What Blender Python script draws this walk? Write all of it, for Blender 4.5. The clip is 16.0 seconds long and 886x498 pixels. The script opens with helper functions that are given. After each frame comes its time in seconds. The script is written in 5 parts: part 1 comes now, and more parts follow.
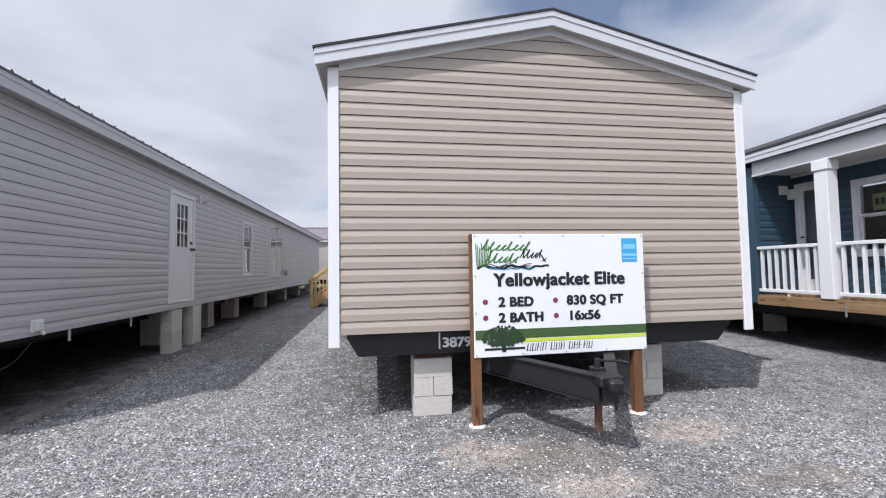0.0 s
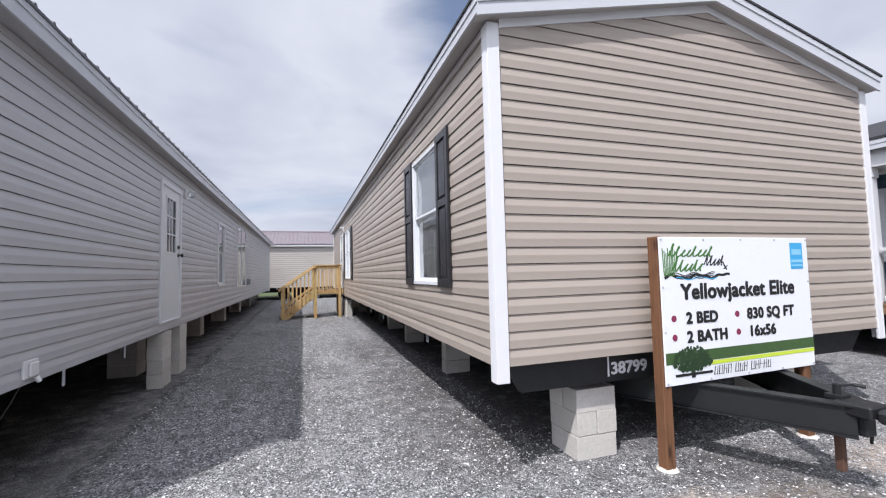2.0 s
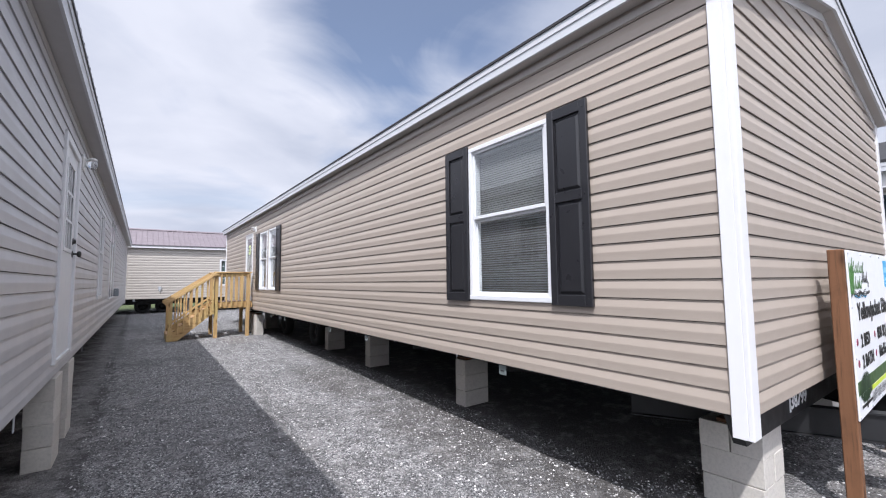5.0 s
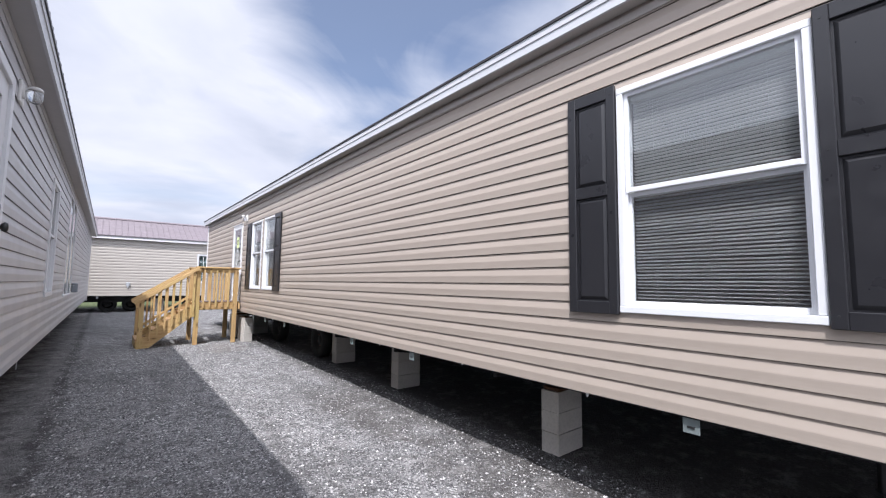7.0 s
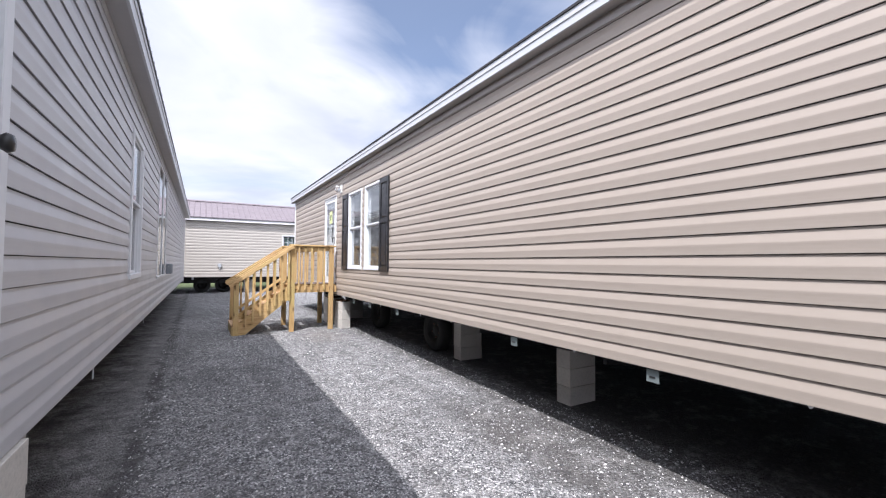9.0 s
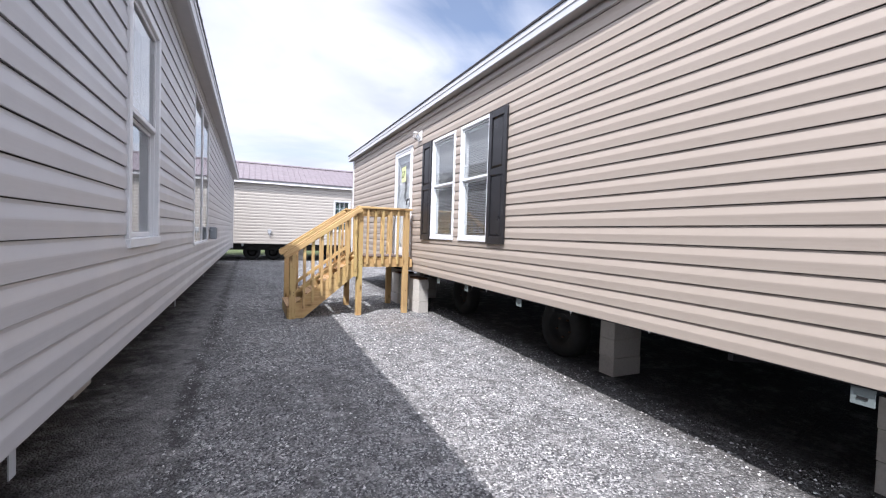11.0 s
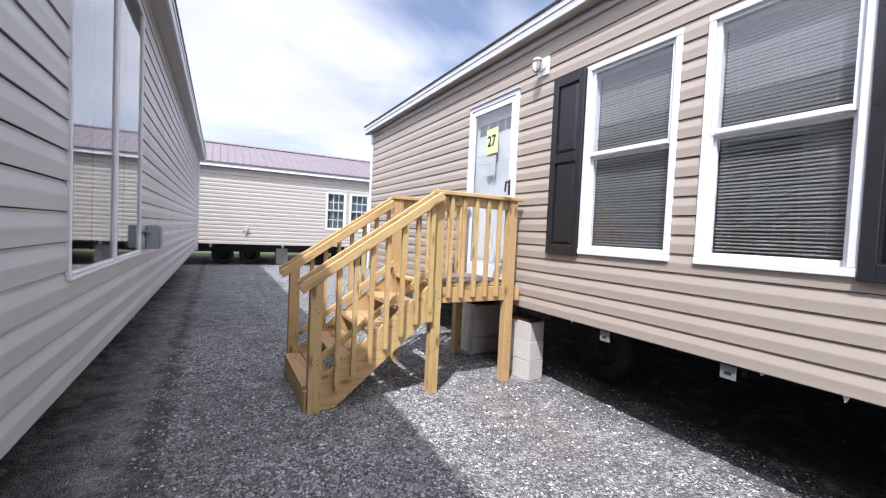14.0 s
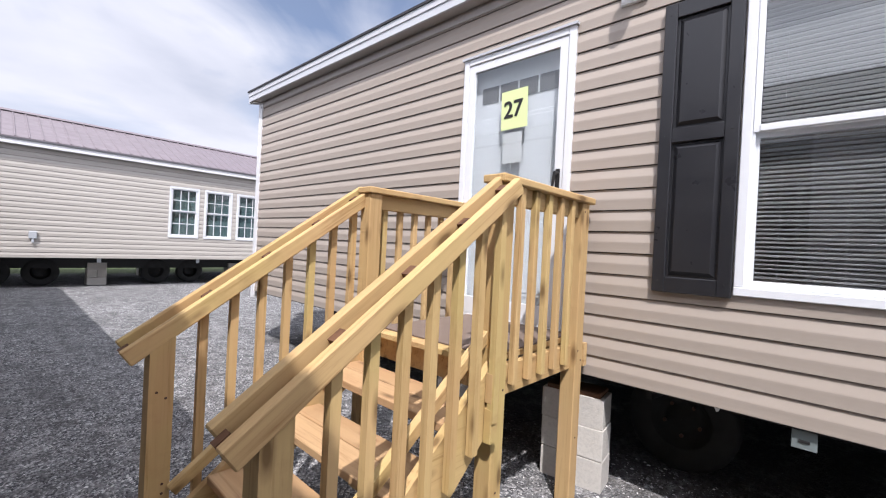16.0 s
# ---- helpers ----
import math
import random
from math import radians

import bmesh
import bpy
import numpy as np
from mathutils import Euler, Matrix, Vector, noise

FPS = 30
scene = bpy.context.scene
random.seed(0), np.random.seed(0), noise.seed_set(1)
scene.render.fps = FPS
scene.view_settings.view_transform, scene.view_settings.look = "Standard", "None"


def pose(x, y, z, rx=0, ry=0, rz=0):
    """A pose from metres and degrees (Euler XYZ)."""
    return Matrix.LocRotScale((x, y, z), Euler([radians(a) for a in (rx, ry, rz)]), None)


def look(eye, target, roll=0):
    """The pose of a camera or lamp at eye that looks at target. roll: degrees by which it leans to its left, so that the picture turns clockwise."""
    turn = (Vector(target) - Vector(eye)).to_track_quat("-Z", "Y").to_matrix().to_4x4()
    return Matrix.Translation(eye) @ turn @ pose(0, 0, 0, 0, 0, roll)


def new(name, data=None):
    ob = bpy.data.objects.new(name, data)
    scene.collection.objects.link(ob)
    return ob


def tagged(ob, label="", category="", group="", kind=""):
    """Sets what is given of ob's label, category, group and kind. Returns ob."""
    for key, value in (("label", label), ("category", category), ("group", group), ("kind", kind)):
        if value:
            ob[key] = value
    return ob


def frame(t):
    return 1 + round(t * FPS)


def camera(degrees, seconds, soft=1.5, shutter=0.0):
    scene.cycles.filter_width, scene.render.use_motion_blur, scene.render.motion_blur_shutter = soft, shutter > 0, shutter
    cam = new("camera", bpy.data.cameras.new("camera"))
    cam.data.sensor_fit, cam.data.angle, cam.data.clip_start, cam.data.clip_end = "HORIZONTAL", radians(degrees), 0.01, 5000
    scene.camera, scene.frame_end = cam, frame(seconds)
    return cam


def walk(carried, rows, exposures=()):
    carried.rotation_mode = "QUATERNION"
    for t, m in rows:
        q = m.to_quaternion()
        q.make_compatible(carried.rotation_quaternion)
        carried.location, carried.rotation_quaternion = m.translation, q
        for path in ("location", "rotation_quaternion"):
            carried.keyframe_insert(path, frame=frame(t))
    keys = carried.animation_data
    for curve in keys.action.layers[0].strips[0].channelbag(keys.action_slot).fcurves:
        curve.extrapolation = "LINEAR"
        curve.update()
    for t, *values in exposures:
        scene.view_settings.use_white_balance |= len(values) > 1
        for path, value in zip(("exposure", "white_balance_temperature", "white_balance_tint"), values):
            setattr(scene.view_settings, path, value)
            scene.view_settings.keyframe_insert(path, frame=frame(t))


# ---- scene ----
cam = camera(93.7, 16.0, soft=1.15)
METRES, EYE, TILT, LEAN, TURN = 16.5, 1.5, 0.0, 0.0, -9.0
ROWS = [
    (0.0, 0.0, 0.0, 0.0, 0.04, 2.72, 0.94),
    (0.5, -0.0329, 0.0149, 0.0009, -1.67, 3.1, 1.09),
    (1.0, -0.0628, 0.0313, 0.0027, -3.97, 3.33, 1.28),
    (1.5, -0.0914, 0.0462, 0.0036, -6.63, 3.45, 1.36),
    (2.0, -0.118, 0.0608, 0.0051, -9.56, 3.26, 1.4),
    (2.5, -0.1444, 0.076, 0.0059, -12.86, 3.18, 1.39),
    (3.0, -0.1717, 0.0869, 0.0065, -16.17, 3.22, 1.43),
    (3.5, -0.191, 0.1011, 0.0076, -19.28, 3.52, 1.44),
    (4.0, -0.2075, 0.1179, 0.0081, -22.21, 3.85, 1.45),
    (6.5, -0.2276, 0.2381, 0.0089, -30.44, 4.71, -0.64),
    (7.0, -0.2306, 0.2673, 0.0074, -30.12, 4.83, -0.79),
    (7.5, -0.233, 0.2988, 0.0072, -29.03, 4.91, -0.65),
    (8.0, -0.2389, 0.331, 0.0068, -26.89, 4.6, -0.36),
    (8.5, -0.2457, 0.3614, 0.0064, -24.19, 3.6, -0.18),
    (9.0, -0.2494, 0.392, 0.0044, -21.45, 2.06, -0.46),
    (9.5, -0.2561, 0.4241, 0.0025, -19.09, 0.32, -0.95),
    (10.0, -0.2581, 0.4567, 0.0011, -17.49, -0.85, -1.46),
    (12.5, -0.2883, 0.6329, 0.0033, -15.63, -2.25, -1.99),
    (13.0, -0.2971, 0.6665, 0.0041, -16.14, -2.07, -2.24),
    (13.5, -0.3011, 0.7008, 0.0049, -17.36, -1.99, -2.48),
    (14.0, -0.3058, 0.735, 0.0044, -19.52, -2.12, -2.64),
    (14.5, -0.3091, 0.7666, 0.0053, -22.73, -1.86, -2.85),
    (15.0, -0.3112, 0.8017, 0.0063, -26.97, -1.56, -3.03),
    (15.5, -0.3158, 0.8343, 0.0071, -32.24, -0.8, -3.01),
    (16.0, -0.3162, 0.8668, 0.0074, -38.55, -0.32, -2.88),
]
walk(cam, [(t, pose(0, 0, EYE, TILT, LEAN, TURN) @ pose(METRES * x, METRES * y, METRES * z, 90 + pitch, roll, yaw)) for t, x, y, z, yaw, pitch, roll in ROWS],
     [(0.0, 0.42, 5950, 12), (2.5, 0.51, 5950, 13), (3.5, 0.56, 5950, 13), (7.0, 0.79, 5950, 14), (10.0, 1.02, 5950, 14), (12.5, 1.05, 5900, 14), (14.5, 0.94, 5900, 15), (16.0, 0.77, 6050, 15)])

# ---- world, sun, exposure ----
SUN_TRAVEL = Vector((0.50, 0.46, -1.0)).normalized()
world = bpy.data.worlds.new("sky")
scene.world = world
world.use_nodes = True
wn, wl = world.node_tree.nodes, world.node_tree.links
wn.clear()
w_out = wn.new("ShaderNodeOutputWorld")
w_bg = wn.new("ShaderNodeBackground")
sky = wn.new("ShaderNodeTexSky")
sky.sky_type, sky.sun_disc = "NISHITA", False
sky.sun_elevation = math.asin(-SUN_TRAVEL.z)
sky.sun_rotation = math.atan2(-SUN_TRAVEL.x, -SUN_TRAVEL.y)
sky.air_density, sky.dust_density = 1.0, 1.5
coord = wn.new("ShaderNodeTexCoord")
w_sep = wn.new("ShaderNodeSeparateXYZ")
wl.new(coord.outputs["Generated"], w_sep.inputs[0])


def wmath(op, a, b=None, c=None):
    n = wn.new("ShaderNodeMath")
    n.operation = op
    for i, v in enumerate((a, b, c)):
        if v is None:
            continue
        if isinstance(v, (int, float)):
            n.inputs[i].default_value = v
        else:
            wl.new(v, n.inputs[i])
    return n.outputs[0]


# cloud deck: the direction laid out on a flat layer overhead
lift = wmath("MAXIMUM", wmath("ADD", w_sep.outputs[2], 0.16), 0.05)
w_com = wn.new("ShaderNodeCombineXYZ")
wl.new(wmath("DIVIDE", w_sep.outputs[0], lift), w_com.inputs[0])
wl.new(wmath("DIVIDE", w_sep.outputs[1], lift), w_com.inputs[1])


def wnoise(scale, detail, rough, shift, distort=0.0):
    m = wn.new("ShaderNodeMapping")
    m.inputs["Location"].default_value = shift
    wl.new(w_com.outputs[0], m.inputs[0])
    n = wn.new("ShaderNodeTexNoise")
    n.inputs["Scale"].default_value, n.inputs["Detail"].default_value = scale, detail
    n.inputs["Roughness"].default_value, n.inputs["Distortion"].default_value = rough, distort
    wl.new(m.outputs[0], n.inputs["Vector"])
    return n.outputs["Fac"]


def wramp(fac, stops):
    n = wn.new("ShaderNodeValToRGB")
    el = n.color_ramp.elements
    while len(el) < len(stops):
        el.new(0.5)
    for e, (p, c) in zip(el, stops):
        e.position, e.color = p, (*c, 1)
    wl.new(fac, n.inputs[0])
    return n.outputs[0]


# an opening of thinner cloud, high over the far end of the lane
w_dot = wn.new("ShaderNodeVectorMath")
w_dot.operation = "DOT_PRODUCT"
wl.new(coord.outputs["Generated"], w_dot.inputs[0])
w_dot.inputs[1].default_value = Vector((0.46, 0.70, 0.55)).normalized()
gap_mask = wmath("MULTIPLY", wmath("MAXIMUM", wmath("SUBTRACT", w_dot.outputs["Value"], 0.92), 0.0), 11.0)
wisp = wmath("MULTIPLY", wmath("SUBTRACT", wnoise(1.3, 7, 0.52, (1.4, 5.2, 0), 0.9), 0.5), wmath("ADD", wmath("MINIMUM", wmath("MULTIPLY", gap_mask, 4.0), 1.0), 0.35))
cover = wmath("SUBTRACT", wmath("ADD", wmath("ADD", wmath("MULTIPLY", wnoise(0.75, 6, 0.48, (3.1, 1.7, 0), 0.5), 1.7), -0.10), wisp), gap_mask)
cover_fac = wramp(cover, [(0.02, (0.14, 0.14, 0.14)), (0.58, (1, 1, 1))])
shade = wramp(wnoise(1.1, 6, 0.5, (7.3, 2.2, 0), 0.3), [(0.32, (0.72, 0.75, 0.83)), (0.58, (1.0, 1.0, 1.04))])
w_cloud = wn.new("ShaderNodeMix")
w_cloud.data_type = "RGBA"
w_sky_gain = wn.new("ShaderNodeVectorMath")
w_sky_gain.operation = "SCALE"
wl.new(sky.outputs[0], w_sky_gain.inputs[0])
w_sky_gain.inputs["Scale"].default_value = 0.95
w_cl_gain = wn.new("ShaderNodeVectorMath")
w_cl_gain.operation = "SCALE"
wl.new(shade, w_cl_gain.inputs[0])
# clouds are brighter round the sun, dimmer away from it
w_sun = wn.new("ShaderNodeVectorMath")
w_sun.operation = "DOT_PRODUCT"
wl.new(coord.outputs["Generated"], w_sun.inputs[0])
w_sun.inputs[1].default_value = -SUN_TRAVEL
glow = wmath("POWER", wmath("MAXIMUM", w_sun.outputs["Value"], 0.0), 3.0)
wl.new(wmath("MULTIPLY", wmath("ADD", wmath("MULTIPLY", glow, 2.3), 1.0), 6.0), w_cl_gain.inputs["Scale"])
wl.new(cover_fac, w_cloud.inputs["Factor"])
wl.new(w_sky_gain.outputs[0], w_cloud.inputs[6])
wl.new(w_cl_gain.outputs[0], w_cloud.inputs[7])
wl.new(w_cloud.outputs[2], w_bg.inputs[0])
w_bg.inputs[1].default_value = 0.091
wl.new(w_bg.outputs[0], w_out.inputs[0])

sun_data = bpy.data.lights.new("sun", "SUN")
sun_data.energy, sun_data.angle, sun_data.color = 3.5, radians(0.9), (1.0, 0.945, 0.87)
sun = new("sun", sun_data)
sun.matrix_world = look((0, 0, 0), SUN_TRAVEL)

# ---- materials ----
def rgb(c):
    return (*c, 1.0)


class Mat:
    """A node material with short ways to add noise, ramps and bump."""

    def __init__(self, name, rough=0.5, metal=0.0, spec=0.5):
        self.m = bpy.data.materials.new(name)
        self.m.use_nodes = True
        self.n, self.l = self.m.node_tree.nodes, self.m.node_tree.links
        self.b = self.n["Principled BSDF"]
        self.b.inputs["Roughness"].default_value = rough
        self.b.inputs["Metallic"].default_value = metal
        self.b.inputs["Specular IOR Level"].default_value = spec
        self.geo = self.n.new("ShaderNodeNewGeometry")
        self.tc = self.n.new("ShaderNodeTexCoord")

    def put(self, v, socket):
        if hasattr(v, "is_linked"):
            self.l.new(v, socket)
        else:
            socket.default_value = v

    def pos(self, scale=(1, 1, 1), local=False):
        m = self.n.new("ShaderNodeMapping")
        m.inputs["Scale"].default_value = scale
        self.l.new(self.tc.outputs["Object"] if local else self.geo.outputs["Position"], m.inputs[0])
        return m.outputs[0]

    def noise(self, scale, detail=4, rough=0.55, vec=None, distort=0.0):
        n = self.n.new("ShaderNodeTexNoise")
        n.inputs["Scale"].default_value, n.inputs["Detail"].default_value = scale, detail
        n.inputs["Roughness"].default_value, n.inputs["Distortion"].default_value = rough, distort
        self.l.new(vec or self.pos(), n.inputs["Vector"])
        return n.outputs["Fac"]

    def voronoi(self, scale, vec=None, feature="F1"):
        n = self.n.new("ShaderNodeTexVoronoi")
        n.feature = feature
        n.inputs["Scale"].default_value = scale
        self.l.new(vec or self.pos(), n.inputs["Vector"])
        return n

    def ramp(self, fac, stops):
        n = self.n.new("ShaderNodeValToRGB")
        el = n.color_ramp.elements
        while len(el) < len(stops):
            el.new(0.5)
        for e, (p, c) in zip(el, stops):
            e.position = p
            e.color = rgb(c) if isinstance(c, tuple) else (c, c, c, 1)
        self.l.new(fac, n.inputs[0])
        return n.outputs[0]

    def mix(self, fac, a, b, mode="MIX"):
        n = self.n.new("ShaderNodeMix")
        n.data_type, n.blend_type = "RGBA", mode
        self.put(fac, n.inputs["Factor"])
        self.put(rgb(a) if isinstance(a, tuple) else a, n.inputs[6])
        self.put(rgb(b) if isinstance(b, tuple) else b, n.inputs[7])
        return n.outputs[2]

    def maths(self, op, a, b):
        n = self.n.new("ShaderNodeMath")
        n.operation = op
        self.put(a, n.inputs[0])
        self.put(b, n.inputs[1])
        return n.outputs[0]

    def rand(self):
        return self.n.new("ShaderNodeObjectInfo").outputs["Random"]

    def island(self):
        return self.geo.outputs["Random Per Island"]

    def color(self, c):
        self.put(rgb(c) if isinstance(c, tuple) else c, self.b.inputs["Base Color"])
        return self

    def rough(self, v):
        self.put(v, self.b.inputs["Roughness"])
        return self

    def bump(self, height, strength=0.3, distance=0.01):
        n = self.n.new("ShaderNodeBump")
        n.inputs["Strength"].default_value, n.inputs["Distance"].default_value = strength, distance
        self.l.new(height, n.inputs["Height"])
        self.l.new(n.outputs[0], self.b.inputs["Normal"])
        return self


def tone(c, k):
    return tuple(min(1.0, v * k) for v in c)


def vinyl(name, c, rough=0.42):
    m = Mat(name, rough)
    base = m.mix(m.noise(0.9, 4), tone(c, 0.93), tone(c, 1.05))
    base = m.mix(m.maths("MULTIPLY", m.rand(), 0.5), base, tone(c, 0.97))
    grime = m.ramp(m.noise(7.0, 6, 0.65), [(0.55, 0.0), (0.85, 0.35)])
    m.color(m.mix(grime, base, tone(c, 0.80)))
    m.rough(m.ramp(m.noise(3.0, 4), [(0.3, rough - 0.06), (0.8, rough + 0.12)]))
    m.bump(m.noise(60.0, 3, 0.6, m.pos((1.0, 0.12, 1.0))), 0.12, 0.002)
    return m.m


def paint(name, c, rough=0.4, grain=40.0, wear=0.9, grime=0.4):
    m = Mat(name, rough)
    base = m.mix(m.noise(2.2, 5), tone(c, wear), c)
    m.color(m.mix(m.ramp(m.noise(18.0, 5, 0.7), [(0.58, 0.0), (0.9, grime)]), base, tone(c, 0.72)))
    m.rough(m.ramp(m.noise(9.0, 4), [(0.3, rough - 0.08), (0.8, rough + 0.12)]))
    m.bump(m.noise(grain, 3), 0.08, 0.002)
    return m.m


def timber(name, c, dark, rough=0.72, grain=(1.2, 26.0, 26.0), green=None, pitch=0.0):
    """Sawn wood whose grain runs along the axis with the small grain number; pitch turns that axis up, in degrees."""
    m = Mat(name, rough, spec=0.25)
    turned = m.pos((1, 1, 1), True)
    if pitch:
        r = m.n.new("ShaderNodeMapping")
        r.inputs["Rotation"].default_value = (0, radians(pitch), 0)
        m.l.new(turned, r.inputs[0])
        turned = r.outputs[0]

    def along(scale):
        n = m.n.new("ShaderNodeMapping")
        n.inputs["Scale"].default_value = scale
        m.l.new(turned, n.inputs[0])
        # every board is cut from another stretch of the log
        shift = m.n.new("ShaderNodeCombineXYZ")
        for k, f in enumerate((37.0, 53.0, 71.0)):
            m.l.new(m.maths("MULTIPLY", m.rand(), f), shift.inputs[k])
        m.l.new(shift.outputs[0], n.inputs["Location"])
        return n.outputs[0]

    fine = m.noise(1.6, 6, 0.62, along(grain), 0.6)
    base = m.ramp(fine, [(0.28, dark), (0.46, c), (0.80, tone(c, 1.16))])
    streak = m.noise(1.0, 3, 0.5, along(tuple(g * 0.28 for g in grain)), 0.3)
    base = m.mix(m.ramp(streak, [(0.46, 0.0), (0.66, 0.55)]), base, tone(dark, 1.25))
    base = m.mix(m.ramp(m.rand(), [(0.0, 0.5), (0.5, 0.0)]), base, tone(c, 0.78))
    if green:
        base = m.mix(m.maths("MULTIPLY", m.ramp(m.rand(), [(0.35, 0.2), (0.75, 1.0)]), m.ramp(m.noise(1.7, 3, 0.5, along((1, 1, 1))), [(0.36, 0.0), (0.62, 0.8)])), base, green)
    knot = m.voronoi(1.0, along(tuple(3.6 if g < 5 else 11.0 for g in grain))).outputs["Distance"]
    base = m.mix(m.ramp(knot, [(0.10, 0.85), (0.19, 0.35), (0.30, 0.0)]), base, tone(dark, 0.42))
    base = m.mix(m.ramp(m.noise(5.0, 5, 0.65), [(0.56, 0.0), (0.80, 0.35)]), base, tone(dark, 0.8))
    m.color(base)
    m.bump(fine, 0.22, 0.003)
    return m.m


M = {}
M["vinyl_tan"] = vinyl("vinyl_tan", (0.355, 0.304, 0.258))
M["vinyl_grey"] = vinyl("vinyl_grey", (0.465, 0.460, 0.474))
M["vinyl_cream"] = vinyl("vinyl_cream", (0.43, 0.40, 0.362))
M["vinyl_blue"] = vinyl("vinyl_blue", (0.034, 0.066, 0.098))
M["trim_white"] = paint("trim_white", (0.70, 0.70, 0.71), 0.38, 40.0, 0.94, 0.2)
M["frame_white"] = paint("frame_white", (0.67, 0.68, 0.70), 0.48, 30.0, 0.96, 0.1)
M["soffit_tan"] = paint("soffit_tan", (0.46, 0.43, 0.405), 0.5)
M["soffit_grey"] = paint("soffit_grey", (0.44, 0.43, 0.43), 0.5)
M["soffit_white"] = paint("soffit_white", (0.72, 0.72, 0.72), 0.5)
M["fascia"] = paint("fascia", (0.54, 0.55, 0.575), 0.36)
M["tag_metal"] = paint("tag_metal", (0.17, 0.20, 0.20), 0.5)
M["shutter"] = paint("shutter", (0.018, 0.018, 0.021), 0.34, 120.0, 0.8)
M["steel_black"] = paint("steel_black", (0.010, 0.0105, 0.012), 0.55, 60.0, 0.7)
M["belly"] = paint("belly", (0.012, 0.012, 0.013), 0.7)
M["plate_metal"] = paint("plate_metal", (0.45, 0.47, 0.50), 0.4)
M["plastic_white"] = paint("plastic_white", (0.72, 0.72, 0.71), 0.4)
M["plastic_black"] = paint("plastic_black", (0.02, 0.02, 0.02), 0.35)
M["box_grey"] = paint("box_grey", (0.26, 0.29, 0.32), 0.45)
M["curtain"] = paint("curtain", (0.12, 0.19, 0.19), 0.9, 12.0, 0.8)
M["blind"] = paint("blind", (0.62, 0.62, 0.62), 0.45, 30.0, 0.95)
M["room_dark"] = paint("room_dark", (0.10, 0.10, 0.10), 0.8)
M["paper_lime"] = paint("paper_lime", (0.66, 0.74, 0.36), 0.7)
M["print_black"] = paint("print_black", (0.012, 0.012, 0.012), 0.5)
M["print_red"] = paint("print_red", (0.22, 0.025, 0.07), 0.5)
M["print_green"] = paint("print_green", (0.05, 0.10, 0.03), 0.5)
M["print_oak"] = paint("print_oak", (0.020, 0.046, 0.017), 0.5)
M["print_leaf"] = paint("print_leaf", (0.06, 0.17, 0.035), 0.5)
M["sheathing"] = paint("sheathing", (0.035, 0.033, 0.03), 0.9)
M["print_lime"] = paint("print_lime", (0.55, 0.68, 0.05), 0.5)
M["print_blue"] = paint("print_blue", (0.06, 0.36, 0.66), 0.5)
M["print_pale"] = paint("print_pale", (0.25, 0.55, 0.75), 0.5)
M["sign_white"] = paint("sign_white", (0.75, 0.76, 0.785), 0.42, 20.0, 0.97)
M["shingle"] = paint("shingle", (0.036, 0.036, 0.040), 0.92, 90.0, 0.6)
M["carpet"] = paint("carpet", (0.17, 0.125, 0.10), 0.95, 300.0, 0.75)
M["rust"] = paint("rust", (0.11, 0.055, 0.035), 0.8, 50.0, 0.6)
M["tyre"] = paint("tyre", (0.02, 0.02, 0.02), 0.8, 90.0, 0.7)
for key, grain in (("wood_pine", (1.2, 26.0, 26.0)), ("wood_pine_up", (26.0, 26.0, 1.2)), ("wood_pine_across", (26.0, 1.2, 26.0))):
    M[key] = timber(key, (0.51, 0.345, 0.165), (0.30, 0.170, 0.070), grain=grain, green=(0.455, 0.355, 0.140))
M["wood_pine_rail"] = timber("wood_pine_rail", (0.51, 0.345, 0.165), (0.30, 0.170, 0.070), green=(0.455, 0.355, 0.140), pitch=34.3)
M["wood_pine_tread"] = timber("wood_pine_tread", (0.42, 0.275, 0.145), (0.29, 0.170, 0.085), grain=(26.0, 1.2, 26.0))
M["wood_brown"] = timber("wood_brown", (0.155, 0.075, 0.038), (0.07, 0.033, 0.017), grain=(26.0, 26.0, 1.2))
M["wood_shim"] = timber("wood_shim", (0.13, 0.065, 0.036), (0.06, 0.03, 0.016))
M["wood_rim"] = timber("wood_rim", (0.25, 0.165, 0.09), (0.15, 0.09, 0.045), grain=(26.0, 1.2, 26.0))

m = Mat("concrete_block", 0.92, spec=0.2)
c = m.mix(m.noise(3.0, 5), (0.50, 0.475, 0.43), (0.66, 0.63, 0.58))
c = m.mix(m.maths("MULTIPLY", m.rand(), 0.6), c, (0.46, 0.435, 0.40))
m.color(m.mix(m.ramp(m.noise(45.0, 6, 0.7), [(0.45, 0.0), (0.75, 0.35)]), c, (0.22, 0.215, 0.21)))
m.bump(m.noise(70.0, 5, 0.7), 0.5, 0.006)
M["block"] = m.m

m = Mat("glass_pane", 0.02)
m.b.inputs["Transmission Weight"].default_value = 1.0
m.b.inputs["IOR"].default_value = 1.75
m.color((0.70, 0.74, 0.76))
m.bump(m.noise(1.6, 2), 0.015, 0.02)
M["glass"] = m.m

m = Mat("glass_coated", 0.01)
m.b.inputs["Transmission Weight"].default_value = 1.0
m.b.inputs["IOR"].default_value = 3.0
m.color((0.62, 0.66, 0.68))
m.bump(m.noise(1.1, 2), 0.01, 0.02)
M["glass_coated"] = m.m

m = Mat("glass_jar", 0.12)
m.b.inputs["Transmission Weight"].default_value = 0.9
m.color((0.9, 0.92, 0.93))
m.bump(m.noise(40.0, 2), 0.2, 0.004)
M["jar"] = m.m


